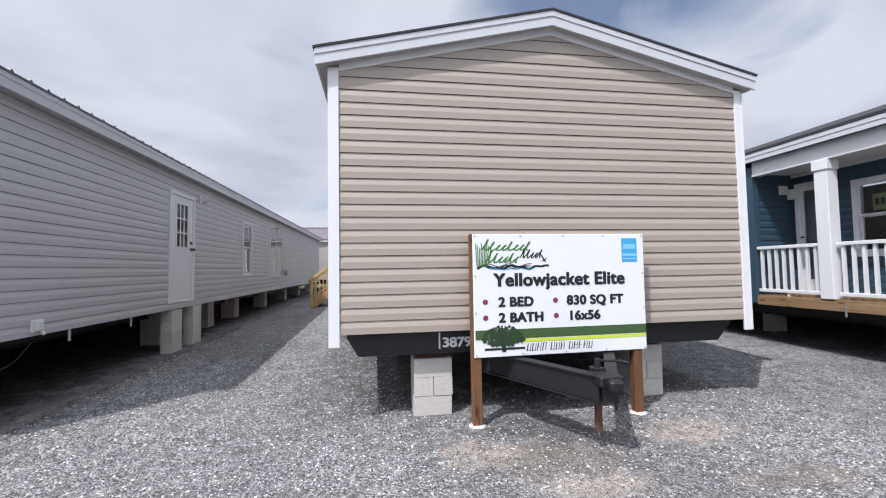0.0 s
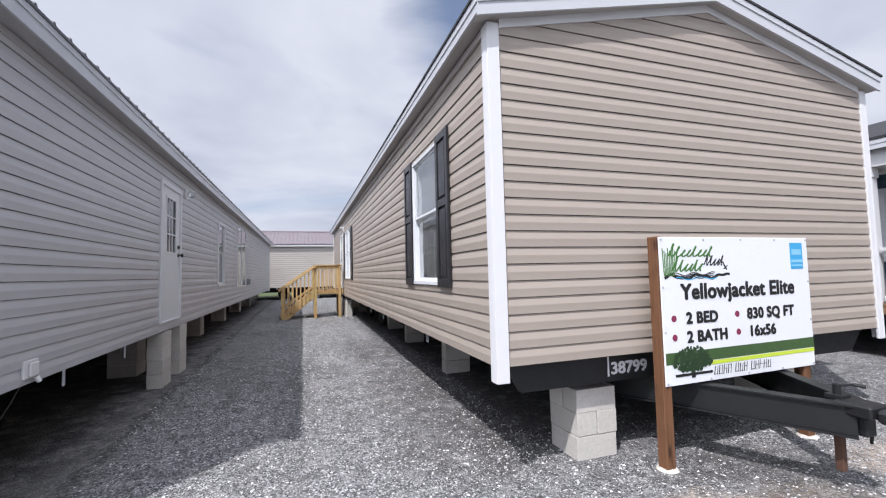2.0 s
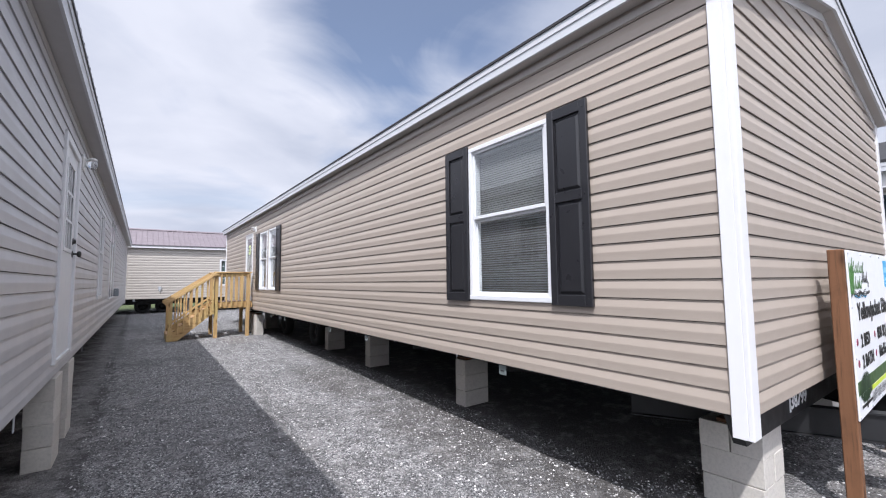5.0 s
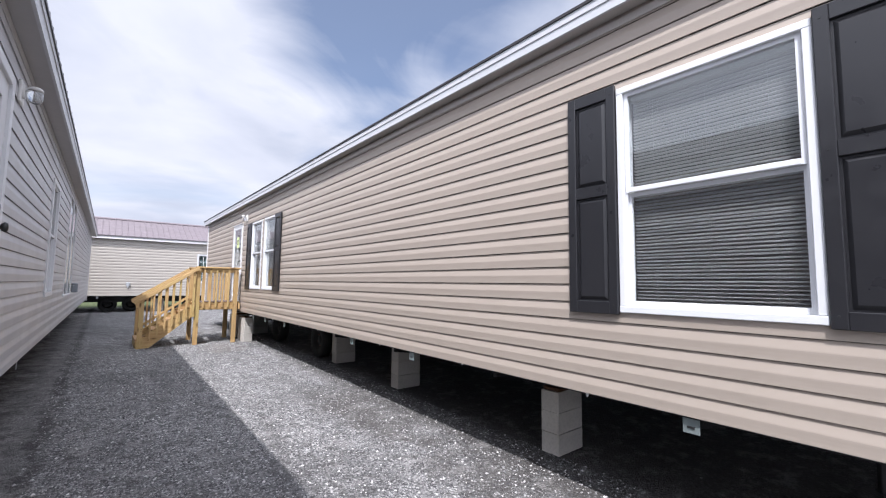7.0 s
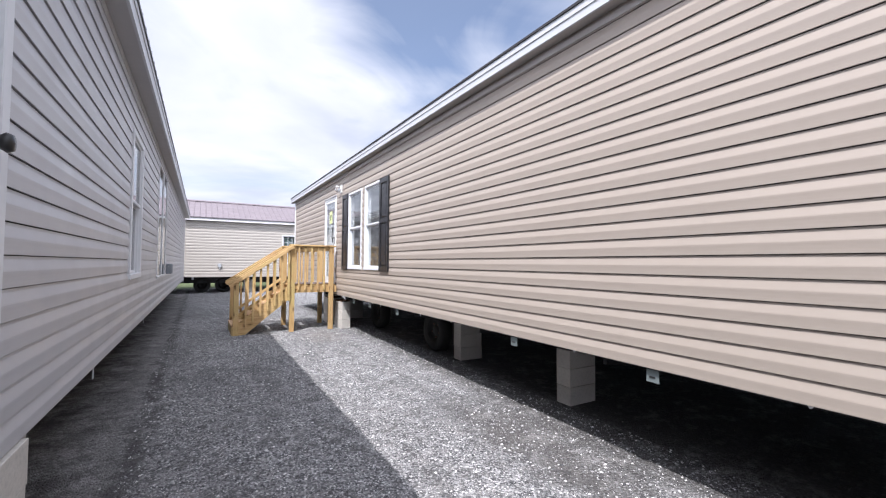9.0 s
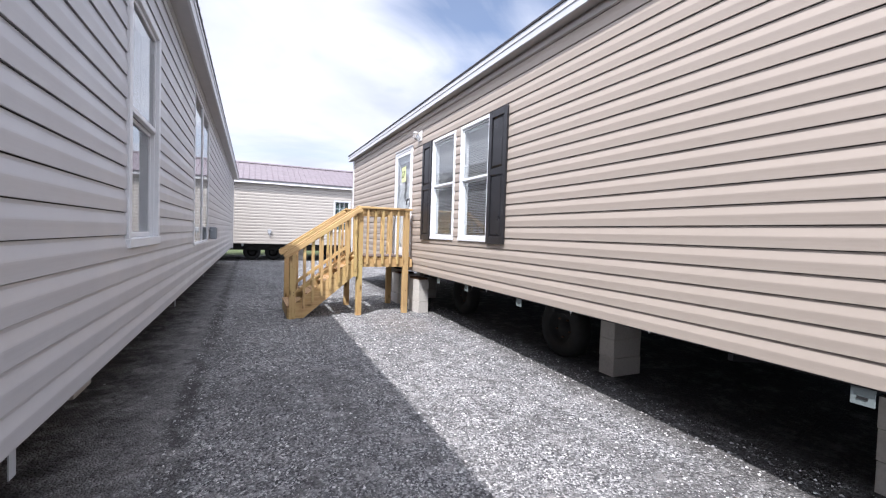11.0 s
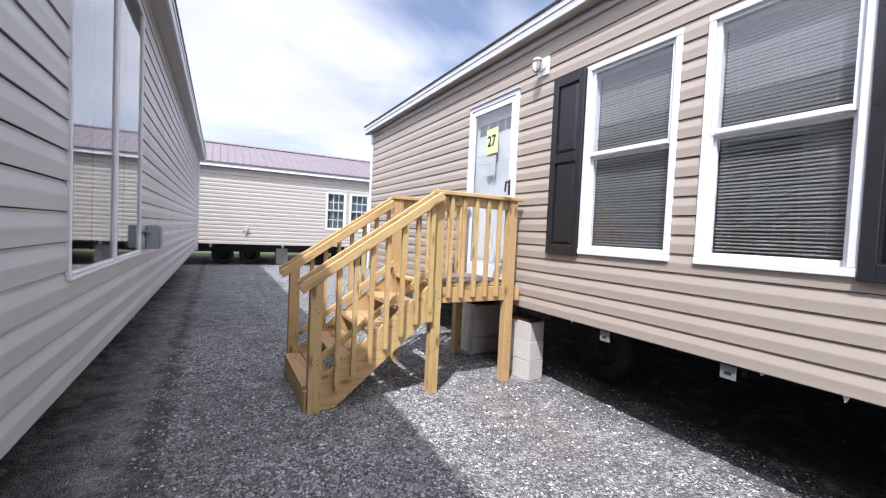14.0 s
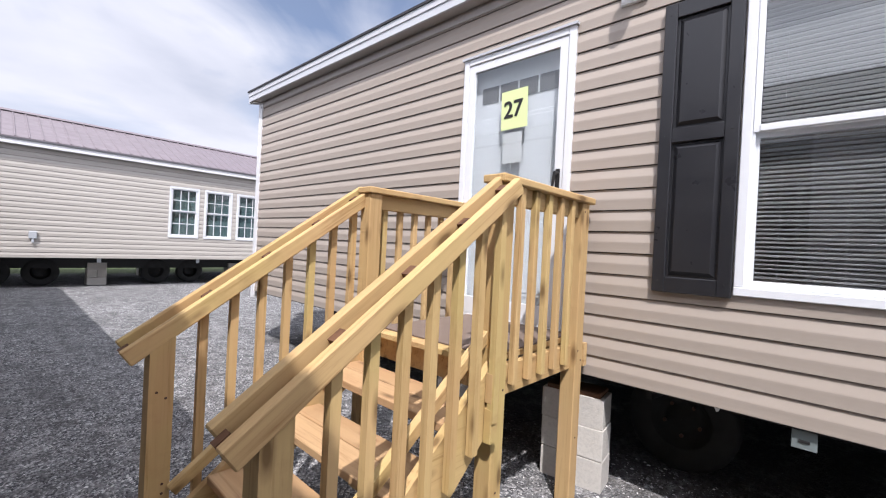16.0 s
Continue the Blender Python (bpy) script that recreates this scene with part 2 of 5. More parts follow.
def ribbed(name, c, rough):
    m = Mat(name, rough, spec=0.5)
    base = m.mix(m.noise(1.4, 5), tone(c, 0.86), tone(c, 1.08))
    m.color(m.mix(m.ramp(m.noise(9.0, 6, 0.7), [(0.5, 0.0), (0.85, 0.45)]), base, tone(c, 0.7)))
    m.rough(m.ramp(m.noise(4.0, 4), [(0.3, rough - 0.1), (0.8, rough + 0.1)]))
    return m.m


M["metal_mauve"] = ribbed("metal_mauve", (0.185, 0.156, 0.170), 0.5)
M["metal_grey"] = ribbed("metal_grey", (0.10, 0.10, 0.11), 0.45)

# gravel, with grass beyond the lot
m = Mat("gravel_ground", 0.95, spec=0.25)
sep = m.n.new("ShaderNodeSeparateXYZ")
m.l.new(m.geo.outputs["Position"], sep.inputs[0])
big = m.noise(0.55, 5, 0.6)
mid = m.noise(3.5, 5, 0.6)
rag = m.noise(2.6, 6, 0.7)
cell = m.voronoi(88.0)
cell2 = m.voronoi(48.0)


def patch(cx, cy, rx, ry, most):
    """A ragged stain on the lot, with its middle, half widths and strength."""
    u = m.maths("POWER", m.maths("ABSOLUTE", m.maths("MULTIPLY", m.maths("SUBTRACT", sep.outputs[0], cx), 1.0 / rx), 0.0), 2.0)
    v = m.maths("POWER", m.maths("ABSOLUTE", m.maths("MULTIPLY", m.maths("SUBTRACT", sep.outputs[1], cy), 1.0 / ry), 0.0), 2.0)
    d = m.maths("ADD", m.maths("ADD", u, v), m.maths("MULTIPLY", m.maths("SUBTRACT", rag, 0.5), 2.6))
    return m.ramp(d, [(0.15, most), (1.0, 0.0)])


stone = m.ramp(cell.outputs["Color"], [(0.22, (0.040, 0.041, 0.045)), (0.50, (0.15, 0.151, 0.156)), (0.70, (0.35, 0.348, 0.346)), (0.90, (0.72, 0.71, 0.70))])
stone2 = m.ramp(cell2.outputs["Color"], [(0.15, (0.055, 0.055, 0.058)), (0.55, (0.215, 0.215, 0.216)), (0.90, (0.60, 0.59, 0.58))])
stone = m.mix(m.ramp(m.noise(16.0, 3), [(0.45, 0.0), (0.62, 0.6)]), stone, stone2)
fines = m.mix(m.noise(120.0, 3), (0.088, 0.087, 0.089), (0.23, 0.226, 0.222))
base = m.mix(m.ramp(mid, [(0.30, 0.40), (0.55, 0.04)]), stone, fines)
base = m.mix(m.ramp(big, [(0.38, 0.40), (0.58, 0.0)]), base, (0.085, 0.084, 0.086))
track = m.ramp(m.noise(1.0, 5, 0.6, m.pos((1.5, 0.14, 1.0)), 0.5), [(0.32, 0.60), (0.47, 0.0)])
base = m.mix(track, base, m.mix(m.noise(30.0, 4), (0.046, 0.044, 0.044), (0.13, 0.128, 0.13)))
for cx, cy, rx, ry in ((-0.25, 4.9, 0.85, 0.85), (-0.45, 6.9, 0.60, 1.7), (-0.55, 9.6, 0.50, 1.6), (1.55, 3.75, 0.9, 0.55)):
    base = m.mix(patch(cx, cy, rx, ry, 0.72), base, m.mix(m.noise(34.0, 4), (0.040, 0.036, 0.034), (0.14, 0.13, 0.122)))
for cx, cy, rx, ry, most in ((1.35, 3.15, 0.75, 0.40, 0.55), (2.9, 2.55, 0.55, 0.22, 0.6), (-0.9, 15.3, 0.5, 0.8, 0.3)):
    base = m.mix(patch(cx, cy, rx, ry, most), base, m.mix(m.noise(44.0, 4), (0.085, 0.064, 0.048), (0.30, 0.25, 0.20)))
for cx, cy, rx, ry in ((0.78, 3.36, 0.42, 0.30), (2.78, 3.45, 0.62, 0.36), (1.45, 2.75, 0.6, 0.22)):
    base = m.mix(m.maths("MULTIPLY", patch(cx, cy, rx, ry, 1.0), m.ramp(m.noise(22.0, 5, 0.7), [(0.38, 0.15), (0.58, 0.85)])), base, m.mix(m.noise(60.0, 4), (0.16, 0.12, 0.09), (0.66, 0.56, 0.47)))
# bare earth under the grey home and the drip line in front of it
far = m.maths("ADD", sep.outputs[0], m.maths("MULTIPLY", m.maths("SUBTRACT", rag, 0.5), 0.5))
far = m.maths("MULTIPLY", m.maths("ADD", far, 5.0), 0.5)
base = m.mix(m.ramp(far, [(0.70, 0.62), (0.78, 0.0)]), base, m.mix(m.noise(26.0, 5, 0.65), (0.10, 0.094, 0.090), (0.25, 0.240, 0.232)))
# deeper in, the shade under the home is put into the earth colour
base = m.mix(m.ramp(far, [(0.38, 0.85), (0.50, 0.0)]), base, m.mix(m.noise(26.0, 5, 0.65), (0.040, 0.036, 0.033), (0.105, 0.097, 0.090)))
# dark blotches by the wall, then the drip line
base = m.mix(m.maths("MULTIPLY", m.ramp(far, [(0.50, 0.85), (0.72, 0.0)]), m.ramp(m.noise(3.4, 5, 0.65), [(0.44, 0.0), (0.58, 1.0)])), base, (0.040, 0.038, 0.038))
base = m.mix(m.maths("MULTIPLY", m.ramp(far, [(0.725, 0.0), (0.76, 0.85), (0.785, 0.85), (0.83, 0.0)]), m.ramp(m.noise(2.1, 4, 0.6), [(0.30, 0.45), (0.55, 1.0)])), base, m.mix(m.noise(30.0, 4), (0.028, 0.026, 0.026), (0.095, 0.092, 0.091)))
# shade under the tan home, painted into the ground colour
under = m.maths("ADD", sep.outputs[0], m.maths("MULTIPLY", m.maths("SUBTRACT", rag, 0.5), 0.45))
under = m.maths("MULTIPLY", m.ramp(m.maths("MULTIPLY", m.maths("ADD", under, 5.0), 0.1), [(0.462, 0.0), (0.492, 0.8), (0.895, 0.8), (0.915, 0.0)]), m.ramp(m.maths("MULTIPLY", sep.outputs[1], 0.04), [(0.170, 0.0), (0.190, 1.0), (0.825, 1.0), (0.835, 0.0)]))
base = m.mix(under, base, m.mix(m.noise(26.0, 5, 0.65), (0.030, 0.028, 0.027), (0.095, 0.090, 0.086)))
cell3 = m.voronoi(21.0)
chip = m.maths("MULTIPLY", m.ramp(cell3.outputs["Color"], [(0.93, 0.0), (0.95, 1.0)]), m.ramp(cell3.outputs["Distance"], [(0.18, 1.0), (0.28, 0.0)]))
base = m.mix(chip, base, m.mix(m.noise(9.0, 2), (0.33, 0.32, 0.31), (0.70, 0.69, 0.67)))
base = m.mix(m.ramp(m.noise(6.5, 6, 0.7), [(0.37, 0.62), (0.50, 0.0)]), base, (0.064, 0.062, 0.062))
base = m.mix(m.ramp(m.noise(4.6, 6, 0.72, m.pos((1.0, 1.15, 1.0))), [(0.52, 0.0), (0.72, 0.52)]), base, m.mix(m.noise(95.0, 3), (0.20, 0.192, 0.186), (0.62, 0.60, 0.585)))
pit = m.ramp(m.noise(28.0, 5, 0.7), [(0.33, 0.8), (0.45, 0.0)])
base = m.mix(pit, base, (0.036, 0.035, 0.036))
edge = m.maths("ADD", sep.outputs[1], m.maths("MULTIPLY", m.noise(0.4, 4), 4.0))
lawn = m.ramp(m.maths("MULTIPLY", edge, 0.01), [(0.338, 0.0), (0.346, 1.0)])
grass = m.mix(m.noise(6.0, 6, 0.7), (0.05, 0.07, 0.028), (0.13, 0.155, 0.07))
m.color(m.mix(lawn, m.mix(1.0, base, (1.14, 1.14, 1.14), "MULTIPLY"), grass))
hgt = m.maths("ADD", m.maths("MULTIPLY", cell.outputs["Distance"], -0.8), m.maths("MULTIPLY", cell2.outputs["Distance"], -0.7))
m.bump(hgt, 0.9, 0.02)
M["gravel"] = m.m

m = Mat("gravel_stone", 0.9, spec=0.25)
m.color(m.ramp(m.island(), [(0.0, (0.055, 0.055, 0.058)), (0.40, (0.18, 0.18, 0.182)), (0.74, (0.36, 0.355, 0.35)), (0.93, (0.60, 0.59, 0.58)), (1.0, (0.78, 0.77, 0.75))]))
m.bump(m.noise(90.0, 3), 0.4, 0.004)
M["stone"] = m.m

m = Mat("foliage_far", 0.9)
m.color(m.mix(m.noise(0.7, 6, 0.7), (0.03, 0.05, 0.02), (0.09, 0.12, 0.05)))
m.bump(m.noise(1.5, 6, 0.7), 1.0, 0.5)
M["far_trees"] = m.m


# ---- mesh helpers ----
def add_box(bm, x0, x1, y0, y1, z0, z1, bevel=0.0):
    v = [bm.verts.new(p) for p in ((x0, y0, z0), (x1, y0, z0), (x1, y1, z0), (x0, y1, z0), (x0, y0, z1), (x1, y0, z1), (x1, y1, z1), (x0, y1, z1))]
    f = [bm.faces.new([v[i] for i in q]) for q in ((3, 2, 1, 0), (4, 5, 6, 7), (0, 1, 5, 4), (1, 2, 6, 5), (2, 3, 7, 6), (3, 0, 4, 7))]
    if bevel:
        bmesh.ops.bevel(bm, geom=list({e for q in f for e in q.edges}), offset=bevel, segments=1, affect="EDGES")
    return bm


def box(x0, x1, y0, y1, z0, z1, bevel=0.0):
    return add_box(bmesh.new(), x0, x1, y0, y1, z0, z1, bevel)


def add_prism(bm, outline, axis, a, b):
    """A closed outline of (p, q) drawn out along an axis from a to b."""
    def at(p, q, r):
        return {"x": (r, p, q), "y": (p, r, q), "z": (p, q, r)}[axis]
    one = [bm.verts.new(at(p, q, a)) for p, q in outline]
    two = [bm.verts.new(at(p, q, b)) for p, q in outline]
    n = len(outline)
    for i in range(n):
        j = (i + 1) % n
        bm.faces.new((one[i], one[j], two[j], two[i]))
    bm.faces.new(one[::-1])
    bm.faces.new(two)
    bmesh.ops.recalc_face_normals(bm, faces=bm.faces)
    return bm


def prism(outline, axis, a, b):
    return add_prism(bmesh.new(), outline, axis, a, b)


def add_beam(bm, p, q, wide, tall, bevel=0.0):
    """A straight bar of that section between two points; tall lies upright."""
    p, q = Vector(p), Vector(q)
    d = (q - p).normalized()
    side = d.cross(Vector((0, 0, 1)))
    side = side.normalized() if side.length > 1e-4 else Vector((1, 0, 0))
    up = side.cross(d)
    ring = []
    for o in (p, q):
        ring.append([bm.verts.new(o + side * (wide * s / 2) + up * (tall * u / 2)) for s, u in ((-1, -1), (1, -1), (1, 1), (-1, 1))])
    f = [bm.faces.new((ring[0][i], ring[0][(i + 1) % 4], ring[1][(i + 1) % 4], ring[1][i])) for i in range(4)]
    f += [bm.faces.new(ring[0][::-1]), bm.faces.new(ring[1])]
    bmesh.ops.recalc_face_normals(bm, faces=f)
    if bevel:
        bmesh.ops.bevel(bm, geom=list({e for k in f for e in k.edges}), offset=bevel, segments=1, affect="EDGES")
    return bm


def beam(p, q, wide, tall, bevel=0.0):
    return add_beam(bmesh.new(), p, q, wide, tall, bevel)


def add_tube(bm, p, q, r0, r1, n=20):
    m = look(p, q)
    a = [bm.verts.new(m @ Vector((r0 * math.cos(2 * math.pi * i / n), r0 * math.sin(2 * math.pi * i / n), 0))) for i in range(n)]
    d = (Vector(q) - Vector(p)).length
    b = [bm.verts.new(m @ Vector((r1 * math.cos(2 * math.pi * i / n), r1 * math.sin(2 * math.pi * i / n), -d))) for i in range(n)]
    for i in range(n):
        bm.faces.new((a[i], a[(i + 1) % n], b[(i + 1) % n], b[i]))
    bm.faces.new(a[::-1])
    bm.faces.new(b)
    bmesh.ops.recalc_face_normals(bm, faces=bm.faces)
    return bm


def tube(p, q, r0, r1=None, n=20):
    return add_tube(bmesh.new(), p, q, r0, r0 if r1 is None else r1, n)


def lathe(profile, n=28):
    """Turns (radius, height) round the local z axis."""
    bm = bmesh.new()
    rings = [[bm.verts.new((r * math.cos(2 * math.pi * i / n), r * math.sin(2 * math.pi * i / n), z)) for i in range(n)] for r, z in profile]
    for a, b in zip(rings, rings[1:]):
        for i in range(n):
            bm.faces.new((a[i], a[(i + 1) % n], b[(i + 1) % n], b[i]))
    bmesh.ops.recalc_face_normals(bm, faces=bm.faces)
    return bm


def to_mesh(name, bm, material):
    me = bpy.data.meshes.new(name)
    bm.to_mesh(me)
    bm.free()
    me.materials.append(M[material])
    return me


def part(name, bm, material, parent, label=""):
    me = bm if isinstance(bm, bpy.types.Mesh) else to_mesh(name, bm, material)
    ob = new(name, me)
    ob.parent = parent
    return tagged(ob, label)


def thing(name, m, label, category, group="", kind=""):
    ob = new(name)
    ob.empty_display_size = 0.2
    ob.matrix_world = m
    return tagged(ob, label, category, group, kind)


def smooth(ob):
    for p in ob.data.polygons:
        p.use_smooth = True
    return ob


def lettering(name, body, size, x, y, z, material, parent, stretch=1.0, bold=0.0, slant=0.0, gap=1.0):
    """Flat letters on a face that looks along local -y; x, z is the left end of the base line. bold: metres by which the strokes thicken."""
    cu = bpy.data.curves.new(name, "FONT")
    cu.body, cu.size, cu.shear, cu.extrude = body, size, slant, 0.0003
    cu.space_character = gap
    tmp = new(name, cu)
    bpy.context.view_layer.update()
    me = bpy.data.meshes.new_from_object(tmp.evaluated_get(bpy.context.evaluated_depsgraph_get()))
    bpy.data.objects.remove(tmp)
    if bold:
        bm = bmesh.new()
        for k in range(9):
            n = len(bm.verts)
            bm.from_mesh(me)
            bm.verts.ensure_lookup_table()
            a = 2 * math.pi * k / 8
            step = Vector((bold * math.cos(a) if k < 8 else 0, bold * 0.75 * math.sin(a) if k < 8 else 0, 0.00012 * k))
            for v in bm.verts[n:]:
                v.co += step
        bm.to_mesh(me)
        bm.free()
    me.materials.clear()
    me.materials.append(M[material])
    ob = new(name, me)
    ob.parent = parent
    ob.matrix_local = pose(x, y, z, 90) @ Matrix.Diagonal((stretch, 1, 1, 1))
    return ob


def ground_z(y):
    return 0.0125 * min(max(y - 3.0, 0.0), 15.0)


# ---- walls with lapped siding ----
COURSE = 0.1248
LAP = [(0.0, 0.001), (0.0, 0.0140), (0.002, 0.0148), (0.022, 0.0149), (0.040, 0.0155), (0.054, 0.0163), (0.062, 0.0164), (0.068, 0.0154), (0.108, 0.0060), (0.1310, 0.0050)]


def lap_at(h):
    for (h0, o0), (h1, o1) in zip(LAP[1:], LAP[2:]):
        if h <= h1:
            return o0 + (o1 - o0) * (h - h0) / max(h1 - h0, 1e-6)
    return LAP[-1][1]


def plank(left, right, z, lo, hi):
    """One course of siding, its ends given as functions of height."""
    pts = ([(0.0035, 0.0), (0.0035, 0.0115), (0.0, 0.0120), (0.0, lap_at(0.0))] if lo == 0 and hi > 0.02 else [(lo, 0.0), (lo, lap_at(lo))]) + [(h, o) for h, o in LAP[2:] if lo < h < hi] + [(hi, lap_at(hi)), (hi, 0.0)]
    bm = bmesh.new()
    a = [bm.verts.new((left(z + h), -o, z + h)) for h, o in pts]
    b = [bm.verts.new((right(z + h), -o, z + h)) for h, o in pts]
    for i in range(len(pts) - 1):
        bm.faces.new((a[i], b[i], b[i + 1], a[i + 1]))
    bm.faces.new(a)
    bm.faces.new(b[::-1])
    bmesh.ops.recalc_face_normals(bm, faces=bm.faces)
    return bm


def wall(name, m, length, z0, z1, openings, siding, label, gable=None, thick=0.10, bare=False):
    """A wall along local x, its face looking along local -y, with real openings (u0, u1, z0, z1) and siding courses.
    gable: (rise at the middle) makes the top a triangle over z1."""
    base = thing(name, m, label, "wall", kind="structure")
    cuts = sorted({0.0, length, *[u for o in openings for u in o[:2]]})
    bm = bmesh.new()
    for u0, u1 in zip(cuts, cuts[1:]):
        holes = sorted((o[2], o[3]) for o in openings if o[0] <= u0 + 1e-6 and o[1] >= u1 - 1e-6)
        low = z0
        for h0, h1 in holes + [(z1, z1)]:
            if h0 - low > 1e-4:
                add_box(bm, u0, u1, 0.0, thick, low, h0)
            low = max(low, h1)
    if gable:
        add_prism(bm, [(0, z1), (length, z1), (length / 2, z1 + gable)], "y", 0.0, thick)
    part("wall_core", bm, siding if bare else "sheathing", base)
    if bare:
        return base
    top = z1 + (gable or 0.0)
    k = 0
    while z0 + k * COURSE < top - 0.03:
        z = z0 + k * COURSE
        k += 1
        zt = min(z + COURSE, top)
        if z >= z1 - 0.01:
            def left(h):
                return min(max(h - z1, 0.0) / gable * length / 2, length / 2 - 0.002)

            def right(h):
                return length - left(h)
            part("siding_plank", plank(left, right, z, 0.0, min(COURSE - 0.004, top - z)), siding, base)
            continue
        ends = sorted({0.0, length, *[u for o in openings if o[2] < zt and o[3] > z for u in o[:2]]})
        for u0, u1 in zip(ends, ends[1:]):
            low = z
            for h0, h1 in sorted((o[2], o[3]) for o in openings if o[0] <= u0 + 1e-6 and o[1] >= u1 - 1e-6 and o[2] < zt and o[3] > z) + [(zt, zt)]:
                if h0 - low > 0.012:
                    hi = h0 - z if h0 < zt - 1e-6 else min(COURSE - 0.004, z1 - z if not gable else 1)
                    part("siding_plank", plank(lambda h: u0, lambda h: u1, z, low - z, hi), siding, base)
                low = max(low, h1)
    return base


def roof(name, x0, x1, y0, y1, eave, ridge, material, label, trim="fascia", soffit="soffit_tan", ribs=0.0, wall_x=(0, 0), wall_y=(0, 0), thick=0.15, ridge_x=None, m=Matrix(), eave_thick=None):
    """A gable roof with its ridge along y: slab, fascia and rake boards, soffits and, on metal, standing ribs."""
    base = thing(name, m, label, "roof", kind="structure")
    xm = (x0 + x1) / 2 if ridge_x is None else ridge_x
    lip = 0.018
    slope = [(ridge - eave) / (xm - x0), (ridge - eave) / (x1 - xm)]
    bm = bmesh.new()
    add_prism(bm, [(x0 - lip, eave - lip * slope[0]), (xm, ridge), (x1 + lip, eave - lip * slope[1]), (x1 + lip, eave - lip * slope[1] - 0.022), (xm, ridge - 0.022), (x0 - lip, eave - lip * slope[0] - 0.022)], "y", y0 - lip, y1 + lip)
    part("roofing", bm, material, base)
    low = eave - 0.026
    deep = thick if eave_thick is None else eave_thick
    for x, s in ((x0, 1), (x1, -1)):
        part("fascia_board", box(min(x, x + s * 0.02), max(x, x + s * 0.02), y0 + 0.021, y1 - 0.021, low - deep, low), trim, base)
        part("fascia_lip", box(min(x - s * 0.008, x), max(x - s * 0.008, x), y0, y1, low - 0.055, low), trim, base)
    for y, s in ((y0, 1), (y1, -1)):
        for xa, xb in ((x0, xm), (x1, xm)):
            a, b = min(y, y + s * 0.02), max(y, y + s * 0.02)
            part("rake_board", prism([(xa, low - thick), (xb, ridge - 0.026 - thick), (xb, ridge - 0.026), (xa, low)], "y", a, b), trim, base)
            a, b = min(y - s * 0.009, y), max(y - s * 0.009, y)
            part("rake_lip", prism([(xa, low - 0.055), (xb, ridge - 0.081), (xb, ridge - 0.026), (xa, low)], "y", a, b), trim, base)
    sz = low - thick + 0.012
    ez = low - deep + 0.012
    for xa, xb in ((x0 + 0.02, wall_x[0]), (wall_x[1], x1 - 0.02)):
        part("eave_soffit", box(xa, xb, y0 + 0.021, y1 - 0.021, ez, ez + 0.012), soffit, base)
    for ya, yb in ((y0 + 0.02, wall_y[0]), (wall_y[1], y1 - 0.02)):
        for xa, xb in ((x0 + 0.02, xm), (x1 - 0.02, xm)):
            za, zb = sz + 0.002, sz + 0.002 + (ridge - eave)
            part("rake_soffit", prism([(xa, za), (xb, zb), (xb, zb + 0.012), (xa, za + 0.012)], "y", ya, yb), soffit, base)
    if ribs:
        y = y0 + 0.06
        side = []
        for xa, sgn in ((x0 - lip, 0), (x1 + lip, 1)):
            me = to_mesh("rib", prism([(-0.022, 0.0), (-0.010, 0.020), (0.010, 0.020), (0.022, 0.0)], "x", 0.0, 1.0), material)
            for v in me.vertices:
                u = v.co.x
                v.co.x = xa + (xm - xa) * u
                v.co.z += eave - lip * slope[sgn] + 0.001 + (ridge - eave + lip * slope[sgn]) * u
            side.append(me)
        while y < y1:
            for me in side:
                ob = part("roof_rib", me, material, base)
                ob.location.y = y
            y += ribs
        part("ridge_cap", prism([(xm - 0.16, ridge - 0.012), (xm, ridge + 0.034), (xm + 0.16, ridge - 0.012), (xm, ridge + 0.024)], "y", y0 - lip, y1 + lip), material, base)
    return base


def corner_post(name, m, z0, z1, wide, label, material="trim_white"):
    """An L-shaped corner trim at local origin, its two faces looking along -y and -x."""
    base = thing(name, m, label, "trim", kind="structure")
    part("face", box(-0.028, wide, -0.028, -0.002, z0, z1, 0.003), material, base)
    part("return", box(-0.028, -0.002, -0.002, wide, z0, z1, 0.003), material, base)
    return base


slat_mesh = {}


